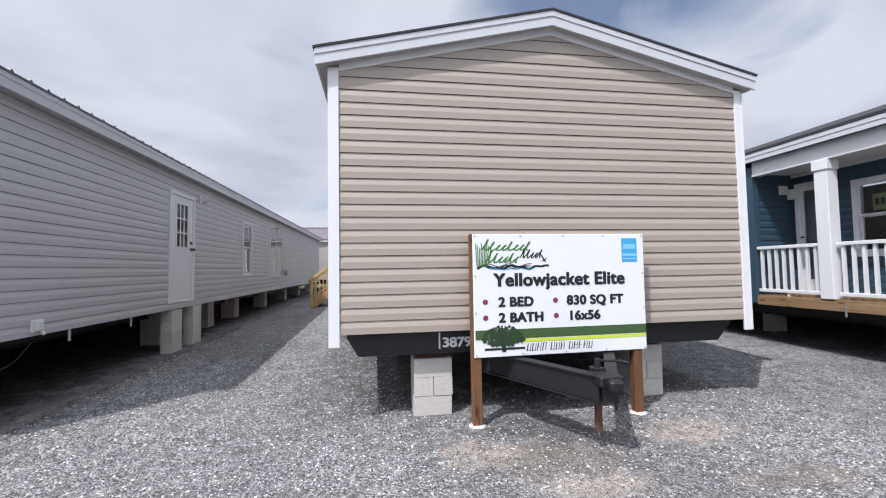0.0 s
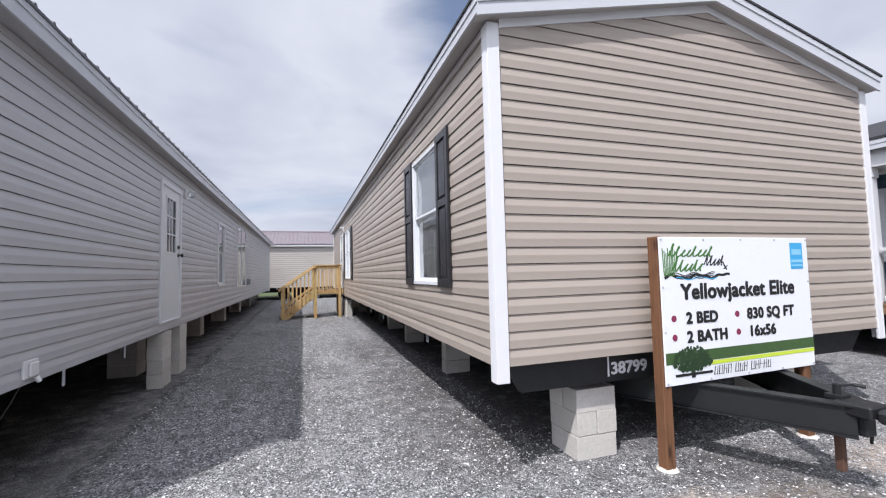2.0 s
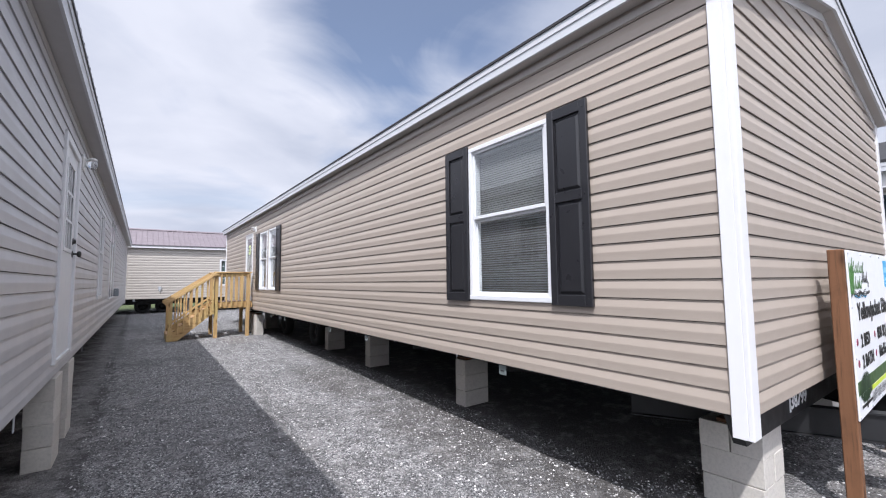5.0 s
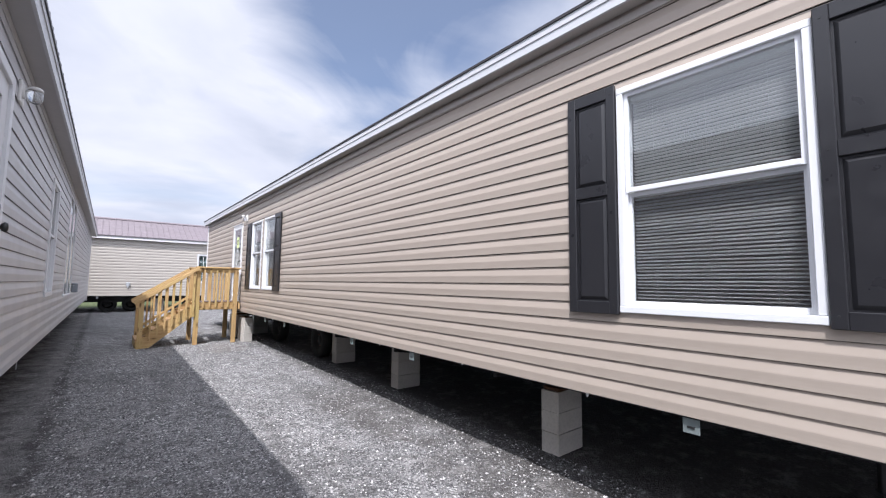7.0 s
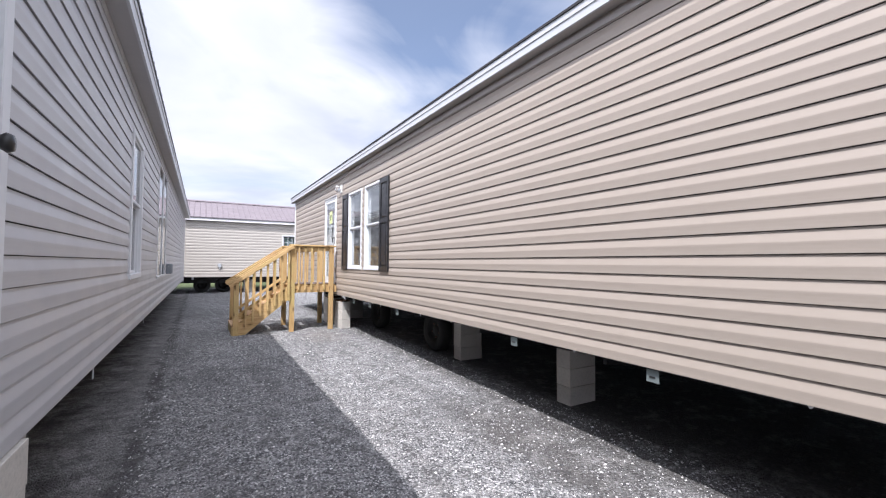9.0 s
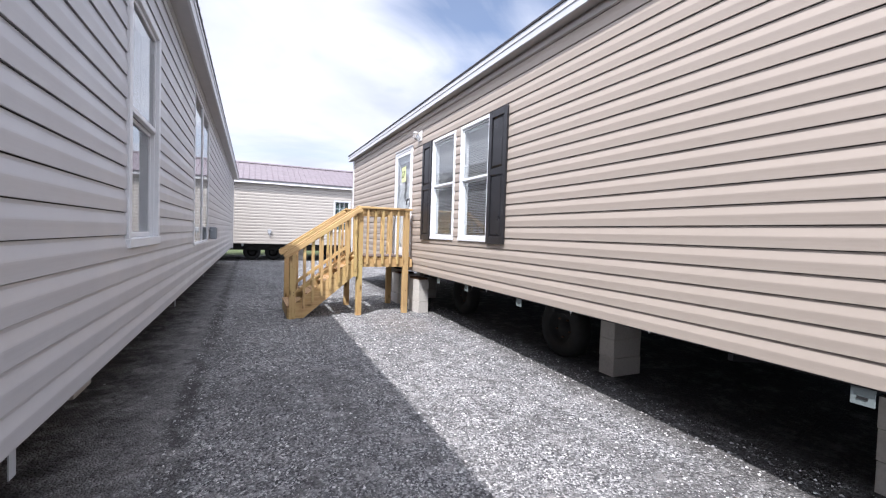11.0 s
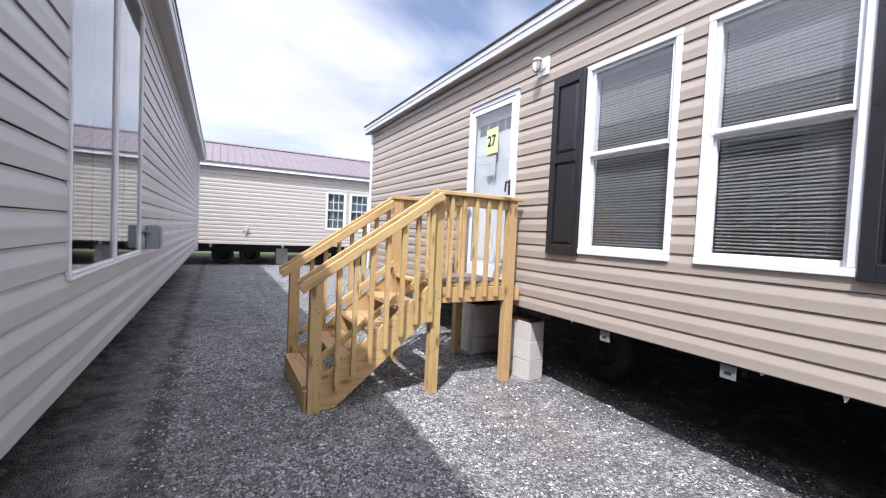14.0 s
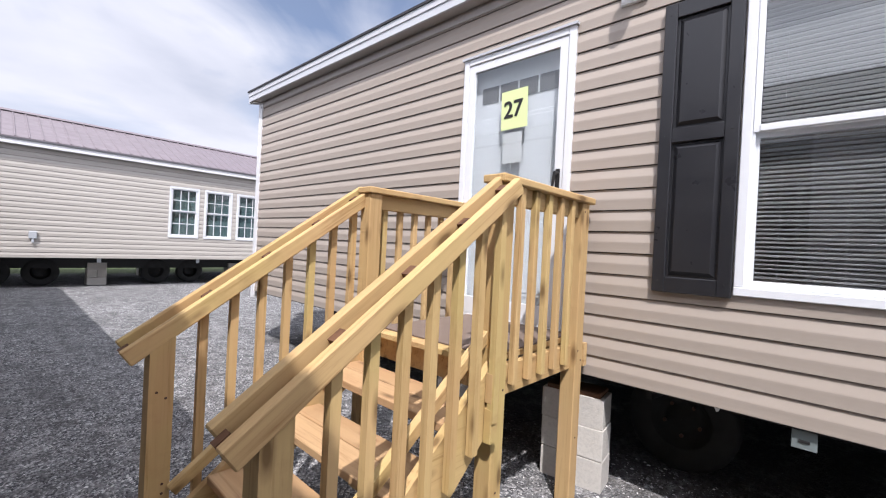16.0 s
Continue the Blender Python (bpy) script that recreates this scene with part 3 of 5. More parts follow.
def window(name, m, w, h, label, blinds=True, grid=(0, 0), group="", trim=0.043, depth=0.028, fixed=False, curtain=False, glazing="glass"):
    """A white single-hung window, local x along the wall, -y outward, z up from the opening's lower corner."""
    base = thing(name, m, label, "window", group, "structure")
    t = 0.018 if fixed else trim
    for n, b in (("head", (0, w, -depth, 0.02, h - t, h)), ("sill", (0, w, -depth - 0.006, 0.02, 0, t)), ("jamb", (0, t, -depth, 0.02, t, h - t)), ("jamb", (w - t, w, -depth, 0.02, t, h - t))):
        part(n, box(*b, 0.004), "frame_white", base)
    for n, b in (("liner", (t, t + 0.012, 0.0, 0.085, t, h - t)), ("liner", (w - t - 0.012, w - t, 0.0, 0.085, t, h - t)), ("liner", (t, w - t, 0.02, 0.085, t - 0.014, t)), ("liner", (t, w - t, 0.02, 0.085, h - t, h - t + 0.014))):
        part(n, box(*b), "frame_white", base)
    mid = h * 0.52
    s = 0.009 if fixed else 0.024
    for k, (z0, z1, y) in enumerate(((t, h - t, -0.020),) if fixed else ((mid, h - t, -0.006), (t, mid, 0.022))):
        x0, x1 = t + 0.004, w - t - 0.004
        sash = part("sash", add_box(add_box(box(x0, x0 + s, y, y + 0.024, z0, z1), x1 - s, x1, y, y + 0.024, z0, z1), x0 + s, x1 - s, y, y + 0.024, z1 - s, z1), "frame_white", base)
        part("sash_rail", box(x0 + s, x1 - s, y - (0.008 if k == 0 else 0), y + 0.024, z0, z0 + s + 0.008, 0.003), "frame_white", sash)
        pane = part("pane", box(x0 + s - 0.002, x1 - s + 0.002, y + 0.010, y + 0.014, z0 + s, z1 - s + 0.002), glazing, sash)
        pane.visible_shadow = False
        nx, nz = grid
        for i in range(1, nx):
            u = x0 + s + (x1 - x0 - 2 * s) * i / nx
            part("muntin", box(u - 0.009, u + 0.009, y + 0.002, y + 0.009, z0 + s, z1 - s), "frame_white", sash)
        for i in range(1, nz):
            v = z0 + s + (z1 - z0 - 2 * s) * i / nz
            part("muntin", box(x0 + s, x1 - s, y + 0.003, y + 0.0085, v - 0.009, v + 0.009), "frame_white", sash)
    # flat panel added behind the glass to give the panes their reflected grey-green
    if curtain:
        part("curtain", box(t + 0.02, w - t - 0.02, 0.075, 0.080, t, h - t), "curtain", base, "grey-green panel added behind the panes for their tone")
    if blinds:
        bl = part("blind", box(t + 0.016, w - t - 0.016, 0.062, 0.092, h - t - 0.045, h - t - 0.012), "blind", base, "white horizontal slat blind, drawn down")
        bw = round(w - 2 * t - 0.05, 3)
        if bw not in slat_mesh:
            bm = bmesh.new()
            pts = [(-0.0125, -0.0009), (0.0, 0.0012), (0.0125, -0.0009), (0.0125, -0.0003), (0.0, 0.0018), (-0.0125, -0.0003)]
            slat_mesh[bw] = to_mesh("slat", add_prism(bm, pts, "x", 0.0, bw), "blind")
        rng = random.Random(name + str(bw))
        z = t + 0.03
        while z < h - t - 0.05:
            ob = part("slat", slat_mesh[bw], "blind", bl)
            ob.matrix_local = pose(t + 0.025, 0.077 + rng.uniform(-0.0015, 0.0015), z + rng.uniform(-0.0012, 0.0012), -19 + rng.uniform(-3, 3), rng.uniform(-0.10, 0.10), 0)
            z += 0.0215
        for u in (0.2, 0.5, 0.8):
            part("ladder_cord", box(w * u - 0.0005, w * u + 0.0005, 0.0625, 0.0632, t + 0.02, h - t - 0.03), "blind", bl)
        part("bottom_rail", box(t + 0.02, w - t - 0.02, 0.066, 0.088, t + 0.004, t + 0.020), "blind", bl)
    return base


def shutter(m, w, h, label):
    base = thing("window_shutter", m, label, "shutter", "black panel shutters")
    r = 0.062
    mid = h * 0.54
    part("stile", box(0, r, -0.030, 0, 0, h, 0.004), "shutter", base)
    part("stile", box(w - r, w, -0.030, 0, 0, h, 0.004), "shutter", base)
    for z0, z1 in ((0, r + 0.02), (mid - r * 0.62, mid + r * 0.62), (h - r - 0.02, h)):
        part("rail", box(r, w - r, -0.029, 0, z0, z1, 0.003), "shutter", base)
    for z0, z1 in ((r + 0.02, mid - r * 0.62), (mid + r * 0.62, h - r - 0.02)):
        bm = box(r, w - r, -0.010, -0.002, z0, z1)
        x0, x1 = r + 0.012, w - r - 0.012
        a = [bm.verts.new((x, -0.010, z)) for x, z in ((x0, z0 + 0.012), (x1, z0 + 0.012), (x1, z1 - 0.012), (x0, z1 - 0.012))]
        b = [bm.verts.new((x, -0.024, z)) for x, z in ((x0 + 0.02, z0 + 0.032), (x1 - 0.02, z0 + 0.032), (x1 - 0.02, z1 - 0.032), (x0 + 0.02, z1 - 0.032))]
        for i in range(4):
            bm.faces.new((a[i], a[(i + 1) % 4], b[(i + 1) % 4], b[i]))
        bm.faces.new(b)
        bmesh.ops.recalc_face_normals(bm, faces=bm.faces)
        part("raised_panel", bm, "shutter", base)
    for x in (0.03, w - 0.03):
        for z in (0.06, mid, h - 0.06):
            part("screw", tube((x, -0.0295, z), (x, -0.033, z), 0.005, 0.004, 8), "plastic_black", base)
    return base


def wall_lamp(m, label):
    base = thing("porch_light", m, label, "porch light", "porch lights")
    part("mounting_block", box(-0.075, 0.075, -0.034, -0.012, -0.085, 0.085, 0.006), "plastic_white", base)
    part("backplate", tube((0, -0.034, 0.01), (0, -0.048, 0.01), 0.055, 0.05), "plastic_white", base)
    part("arm", tube((0, -0.048, 0.02), (0, -0.085, 0.045), 0.014, 0.014, 10), "plastic_white", base)
    cap = smooth(part("cap", lathe([(0.001, 0.066), (0.030, 0.062), (0.044, 0.05), (0.046, 0.032), (0.041, 0.032)]), "plastic_white", base))
    cap.location = (0, -0.102, 0.0)
    jar = smooth(part("jar", lathe([(0.040, 0.034), (0.046, 0.010), (0.044, -0.030), (0.036, -0.055), (0.020, -0.064), (0.001, -0.066)]), "jar", base, "clear ribbed glass jar"))
    jar.location = (0, -0.102, 0.0)
    return base


block_mesh = {}


def cinder_pier(x, y, n, label, half=False, turn=0.0, shim=True, z=None, first=0):
    """A stack of concrete blocks, two a course laid crosswise in turn."""
    z = ground_z(y) if z is None else z
    base = thing("block_pier", pose(x, y, z, 0, 0, turn), label, "concrete pier", "concrete block piers")
    if not block_mesh:
        block_mesh["b"] = to_mesh("block", box(-0.195, 0.195, -0.0965, 0.0965, 0, 0.1885, 0.003), "block")
    rng = random.Random(int(x * 100) * 7 + int(y * 100))
    for k in range(n):
        for s in ((0,) if half else (-1, 1)):
            ob = part("block", block_mesh["b"], "block", base)
            cross = first if half else (k + first) % 2
            dx, dy = (s * 0.0985, 0) if cross else (0, s * 0.0985)
            ob.matrix_local = pose(dx + rng.uniform(-0.004, 0.004), dy + rng.uniform(-0.004, 0.004), k * 0.190 + 0.002 - (0.004 if k == 0 else 0), 0, 0, (90 if cross else 0) + rng.uniform(-0.8, 0.8))
    top = n * 0.190
    if shim:
        sx, sy = (0.09, 0.17) if half and first else (0.17, 0.09)
        part("shim", box(-sx, sx, -sy, sy, top, top + 0.03, 0.003), "wood_shim", base, "brown wooden shim board")
    return base, z + top + (0.03 if shim else 0.0)


def wheel(x, y, z, label):
    base = thing("trailer_wheel", pose(x, y, z, 0, 90, 0), label, "wheel", "trailer wheels")
    tyre = part("tyre", lathe([(0.19, -0.085), (0.24, -0.10), (0.315, -0.10), (0.34, -0.075), (0.345, 0.0), (0.34, 0.075), (0.315, 0.10), (0.24, 0.10), (0.19, 0.085)], 36), "tyre", base, "black worn rubber tyre")
    rim = part("rim", lathe([(0.192, -0.08), (0.16, -0.05), (0.15, -0.02), (0.09, -0.02), (0.075, -0.05), (0.001, -0.05)], 28), "tyre", base, "dull dark steel rim")
    smooth(tyre), smooth(rim)
    for k in range(5):
        a = 2 * math.pi * k / 5
        part("bolt", tube((0.115 * math.cos(a), 0.115 * math.sin(a), -0.02), (0.115 * math.cos(a), 0.115 * math.sin(a), -0.045), 0.012, 0.012, 6), "rust", rim)
    return base


# ---- ground ----
def make_ground():
    ys = [-600, -200, -60, -20, -8, 0, 3] + [3 + 1.25 * k for k in range(1, 13)] + [22, 30, 45, 80, 200, 700]
    xs = [-700, -200, -60, -20, -8, -4, 0, 4, 8, 20, 60, 200, 700]
    bm = bmesh.new()
    rows = [[bm.verts.new((x, y, ground_z(y))) for x in xs] for y in ys]
    for a, b in zip(rows, rows[1:]):
        for i in range(len(xs) - 1):
            bm.faces.new((a[i], a[i + 1], b[i + 1], b[i]))
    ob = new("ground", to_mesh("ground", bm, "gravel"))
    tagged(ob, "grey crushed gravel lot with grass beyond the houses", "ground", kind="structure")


make_ground()

# ---- tan house ----
X0, X1, Y0, Y1, ZB, ZW = -0.43, 4.07, 4.06, 20.72, 0.889, 3.50
tan_side = pose(X0, Y1, 0, 0, 0, -90)


def on_tan(y, z, out=0.0):
    """A pose on the tan house's long face: local x runs towards the front end."""
    return pose(X0 - out, y, z, 0, 0, -90)


TAN_WINDOWS = [(5.325, 6.335, 1.455, 2.955), (13.54, 14.305, 1.455, 2.985), (14.47, 15.26, 1.455, 2.985)]
TAN_DOOR = (16.14, 17.05, 1.10, 3.06)
wall("wall_tan_side", tan_side, Y1 - Y0, ZB, ZW, [(Y1 - b, Y1 - a, c, d) for a, b, c, d in TAN_WINDOWS + [TAN_DOOR]], "vinyl_tan", "tan vinyl lap siding on the long house wall")
wall("wall_tan_gable", pose(X0, Y0, 0), X1 - X0, ZB, 3.43, [], "vinyl_tan", "tan vinyl lap siding on the gable end wall", gable=0.56)
wall("wall_tan_far_side", pose(X1, Y0, 0, 0, 0, 90), Y1 - Y0, ZB, ZW, [], "vinyl_tan", "tan vinyl lap siding facing the porch house", bare=True)
wall("wall_tan_end", pose(X1, Y1, 0, 0, 0, 180), X1 - X0, ZB, 3.43, [], "vinyl_tan", "tan vinyl lap siding on the rear end wall", gable=0.56, bare=True)
roof("roof_tan", -0.565, 4.19, 3.945, 20.83, 3.615, 4.175, "shingle", "low gable roof with dark shingles and white fascia", wall_x=(X0, X1), wall_y=(Y0, Y1), eave_thick=0.122)
corner_post("trim_corner_1", pose(X0, Y0, 0), 0.775, 3.46, 0.075, "white corner trim of the tan house")
corner_post("trim_corner_2", pose(X1, Y0, 0, 0, 0, 90), 0.775, 3.46, 0.075, "white corner trim of the tan house")
corner_post("trim_corner_3", pose(X0, Y1, 0, 0, 0, -90), 0.80, 3.46, 0.065, "white corner trim of the tan house")
fr = thing("trim_frieze", Matrix(), "narrow pale trim under the tan house eaves", "trim", kind="structure")
part("eave_frieze", box(X0 - 0.024, X0 - 0.002, Y0 + 0.08, Y1 - 0.07, 3.395, 3.448), "soffit_tan", fr)
xm = (X0 + X1) / 2
for xa in (X0 + 0.08, X1 - 0.08):
    za = 3.41 + abs(xa - (X0 if xa < xm else X1)) * 0.238
    part("rake_frieze", prism([(xa, za), (xm, za + abs(xm - xa) * 0.238), (xm, za + abs(xm - xa) * 0.238 + 0.07), (xa, za + 0.07)], "y", Y0 - 0.024, Y0 - 0.002), "soffit_white", fr)
# closes the house inside
new("floor_tan_house", to_mesh("floor_tan_house", box(X0 + 0.11, X1 - 0.11, Y0 + 0.11, Y1 - 0.11, 1.00, 1.05), "room_dark"))
tagged(bpy.data.objects["floor_tan_house"], "dark floor inside the tan house", "floor", kind="structure")
new("ceiling_tan_house", to_mesh("ceiling_tan_house", box(X0 + 0.11, X1 - 0.11, Y0 + 0.11, Y1 - 0.11, 3.42, 3.45), "room_dark"))
tagged(bpy.data.objects["ceiling_tan_house"], "dark ceiling inside the tan house", "ceiling", kind="structure")
for k, (a, b, c, d) in enumerate(TAN_WINDOWS):
    window("window_%d" % (k + 1), on_tan(b, c), b - a, d - c, "white single-hung window with drawn blinds", group="tan house windows")
for a, b in ((4.955, 5.322), (6.338, 6.70), (13.165, 13.537), (15.265, 15.625)):
    shutter(on_tan(b, 1.44, 0.0175), b - a, 1.545, "black plastic panel shutter beside a white window")
wall_lamp(on_tan(15.80, 3.16), "white porch light with a clear glass jar beside the entry door")


def entry_door():
    a, b, c, d = TAN_DOOR
    w, h = b - a, d - c
    base = thing("door_1", on_tan(b, c), "white entry door behind a full-glass storm door", "door", kind="structure")
    t = 0.047
    for n, q in (("casing", (0, t, -0.036, 0.10, 0, h)), ("casing", (w - t, w, -0.036, 0.10, 0, h)), ("casing", (t, w - t, -0.036, 0.10, h - t, h)), ("threshold", (t, w - t, -0.03, 0.10, 0, 0.03))):
        part(n, box(*q, 0.004), "frame_white", base)
    part("drip_cap", box(-0.012, w + 0.012, -0.05, -0.018, h, h + 0.016), "plate_metal", base)
    storm = part("storm_door", add_box(add_box(add_box(box(t + 0.004, t + 0.06, -0.028, 0.0, 0.034, h - t - 0.004), w - t - 0.06, w - t - 0.004, -0.028, 0.0, 0.034, h - t - 0.004), t + 0.06, w - t - 0.06, -0.028, 0.0, h - t - 0.06, h - t - 0.004), t + 0.06, w - t - 0.06, -0.028, 0.0, 0.034, 0.16), "frame_white", base, "white storm door frame")
    g = part("pane", box(t + 0.058, w - t - 0.058, -0.016, -0.012, 0.158, h - t - 0.058), "glass", storm)
    g.visible_shadow = False
    hx = w - t - 0.035
    part("storm_handle", add_tube(add_box(bmesh.new(), hx - 0.016, hx + 0.016, -0.034, -0.028, 0.90, 1.06, 0.003), (hx, -0.034, 1.03), (hx, -0.075, 1.03), 0.011, 0.011, 10), "plastic_black", storm, "black lever handle")
    part("lever", tube((hx, -0.072, 1.035), (hx - 0.012, -0.075, 0.93), 0.011, 0.008, 10), "plastic_black", storm)
    slab = part("slab", box(t, w - t, 0.045, 0.088, 0.03, h - t), "frame_white", base, "white six-panel door")
    lw = (w - 2 * t - 0.16) / 4
    for k in range(4):
        x = t + 0.08 + lw * k
        part("lite", box(x + 0.008, x + lw - 0.008, 0.040, 0.0446, h - 0.34, h - 0.22), "room_dark", slab, "small dark fan-light pane")
    for x0, x1 in ((t + 0.09, w / 2 - 0.035), (w / 2 + 0.035, w - t - 0.09)):
        for z0, z1 in ((0.20, 0.72), (0.86, 1.50)):
            part("door_panel", add_box(box(x0, x1, 0.037, 0.0448, z0, z1, 0.003), x0 + 0.03, x1 - 0.03, 0.031, 0.0368, z0 + 0.03, z1 - 0.03, 0.003), "frame_white", slab)
    paper = thing("number_card", on_tan(b, c) @ pose(0.36, -0.0185, h - 0.585, 0, -1.5, 0), "lime green paper card with a bold black number", "paper card")
    part("sheet", box(0, 0.215, -0.001, 0.0015, 0, 0.275), "paper_lime", paper)
    lettering("number", "27", 0.165, 0.022, -0.003, 0.085, "print_black", paper, 0.95, 0.0045)
    part("sticker", box(0.01, 0.17, 0.010, 0.012, -0.24, -0.02), "blind", paper, "pale grey sticker behind the glass")


entry_door()


# steel under the tan house
def chassis(name, xs, y0, y1, top, label, depth=0.22):
    base = thing(name, Matrix(), label, "chassis", "house chassis")
    for x in xs:
        bm = bmesh.new()
        add_box(bm, x - 0.045, x + 0.045, y0, y1, top - 0.012, top)
        add_box(bm, x - 0.004, x + 0.004, y0, y1, top - depth + 0.012, top - 0.012)
        add_box(bm, x - 0.045, x + 0.045, y0, y1, top - depth, top - depth + 0.012)
        part("beam", bm, "steel_black", base)
    return base


ch = chassis("house_chassis", (0.55, 3.12), Y0 + 0.15, Y1 - 0.1, 0.87, "black steel trailer frame under the tan house")
part("front_member", prism([(-0.30, 0.886), (3.93, 0.886), (3.93, 0.84), (3.76, 0.655), (-0.19, 0.655), (-0.30, 0.84)], "y", Y0 + 0.10, Y0 + 0.17), "steel_black", ch)
part("belly_board", box(X0 + 0.02, X1 - 0.02, Y0 + 0.1, Y1 - 0.02, 0.872, 0.887), "belly", ch, "black belly wrap")
for k in range(9):
    y = 5.9 + k * 1.62
    part("outrigger", prism([(X0 + 0.06, 0.87), (0.40, 0.87), (0.40, 0.72), (X0 + 0.06, 0.82)], "y", y, y + 0.03), "steel_black", ch)
for y in (5.95, 8.74, 10.16, 12.9, 14.08, 14.97):
    tag = part("anchor_tag", box(X0 + 0.015, X0 + 0.022, y - 0.045, y + 0.045, 0.79, 0.875, 0.002), "tag_metal", ch, "small galvanised strap plate")
    part("slot", box(X0 + 0.0105, X0 + 0.0145, y - 0.02, y + 0.02, 0.82, 0.832), "plastic_black", tag)
for y, d in ((6.6, 0.05), (7.9, 0.03), (9.4, 0.04), (11.3, 0.03), (12.1, 0.05), (13.55, 0.06), (13.9, 0.03), (15.3, 0.04)):
    part("torn_wrap", prism([(y - 0.012, 0.886), (y + 0.015, 0.886), (y + 0.006, 0.886 - d * 0.6), (y - 0.004, 0.886 - d * 0.45)], "x", X0 + 0.004, X0 + 0.007), "soffit_white", ch, "torn strip of pale wrap")
tn = part("serial_plate", box(0.60, 0.615, Y0 + 0.092, Y0 + 0.0985, 0.70, 0.86), "trim_white", ch, "white chalk stroke")
lettering("serial_number", "38799", 0.135, 0.635, Y0 + 0.0985, 0.715, "trim_white", ch, 1.12, 0.0055)

# tow hitch
hitch = thing("tow_hitch", Matrix(), "black steel A-frame tow hitch with jack", "tow hitch")
tip = Vector((1.79, 3.06, 0.52))
for x, s in ((0.56, -1), (3.06, 1)):
    part("drawbar", beam((x, 5.30, 0.535), (tip.x + s * 0.05, tip.y + 0.05, 0.525), 0.05, 0.195, 0.004), "steel_black", hitch)
    for dz in (0.103, -0.103):
        part("flange", beam((x, 5.30, 0.535 + dz), (tip.x + s * 0.05, tip.y + 0.05, 0.525 + dz), 0.10, 0.012), "steel_black", hitch)
part("coupler", add_box(add_box(box(tip.x - 0.10, tip.x + 0.10, tip.y - 0.05, tip.y + 0.16, 0.56, 0.645, 0.012), tip.x - 0.06, tip.x + 0.06, tip.y - 0.13, tip.y - 0.045, 0.545, 0.63, 0.02), tip.x - 0.05, tip.x + 0.05, tip.y + 0.0, tip.y + 0.10, 0.43, 0.558, 0.01), "steel_black", hitch)
part("jack_leg", box(tip.x - 0.026, tip.x + 0.022, tip.y + 0.16, tip.y + 0.208, 0.14, 0.60, 0.004), "rust", hitch, "rusty square jack leg")
part("jack_head", add_box(tube((tip.x, tip.y + 0.18, 0.64), (tip.x, tip.y + 0.18, 0.735), 0.024), tip.x - 0.05, tip.x + 0.05, tip.y + 0.13, tip.y + 0.23, 0.64, 0.665), "steel_black", hitch)
part("jack_crank", add_tube(tube((tip.x, tip.y + 0.18, 0.72), (tip.x + 0.22, tip.y + 0.20, 0.70), 0.009), (tip.x + 0.22, tip.y + 0.20, 0.70), (tip.x + 0.25, tip.y + 0.14, 0.695), 0.014, 0.014, 10), "steel_black", hitch)
part("safety_chain", tube((tip.x + 0.06, tip.y + 0.02, 0.56), (tip.x + 0.08, tip.y + 0.05, 0.36), 0.013, 0.010, 8), "steel_black", hitch)

for x, y in ((0.55, 4.45), (3.03, 4.58)):
    cinder_pier(x, y, 3, "stacked pale concrete blocks under the front of the tan house", first=0)
for x, y in ((0.47, 7.44), (0.54, 10.25), (0.58, 12.43), (3.22, 7.6), (3.22, 10.4), (3.22, 12.5), (0.42, 17.4), (0.42, 19.6), (3.22, 17.4)):
    cinder_pier(x, y, 3, "single stack of grey concrete blocks under the tan house", half=True, first=0)
for y in (13.1, 15.62):
    for x in (0.42, 3.25):
        wheel(x, y, ground_z(y) + 0.345, "black trailer wheel on the axle under the tan house")
cinder_pier(-0.29, 16.09, 3, "weathered concrete block stack beside the stairs", half=True, first=1, turn=7.0)
cinder_pier(-0.22, 17.02, 3, "grey concrete block stack under the landing", first=1)


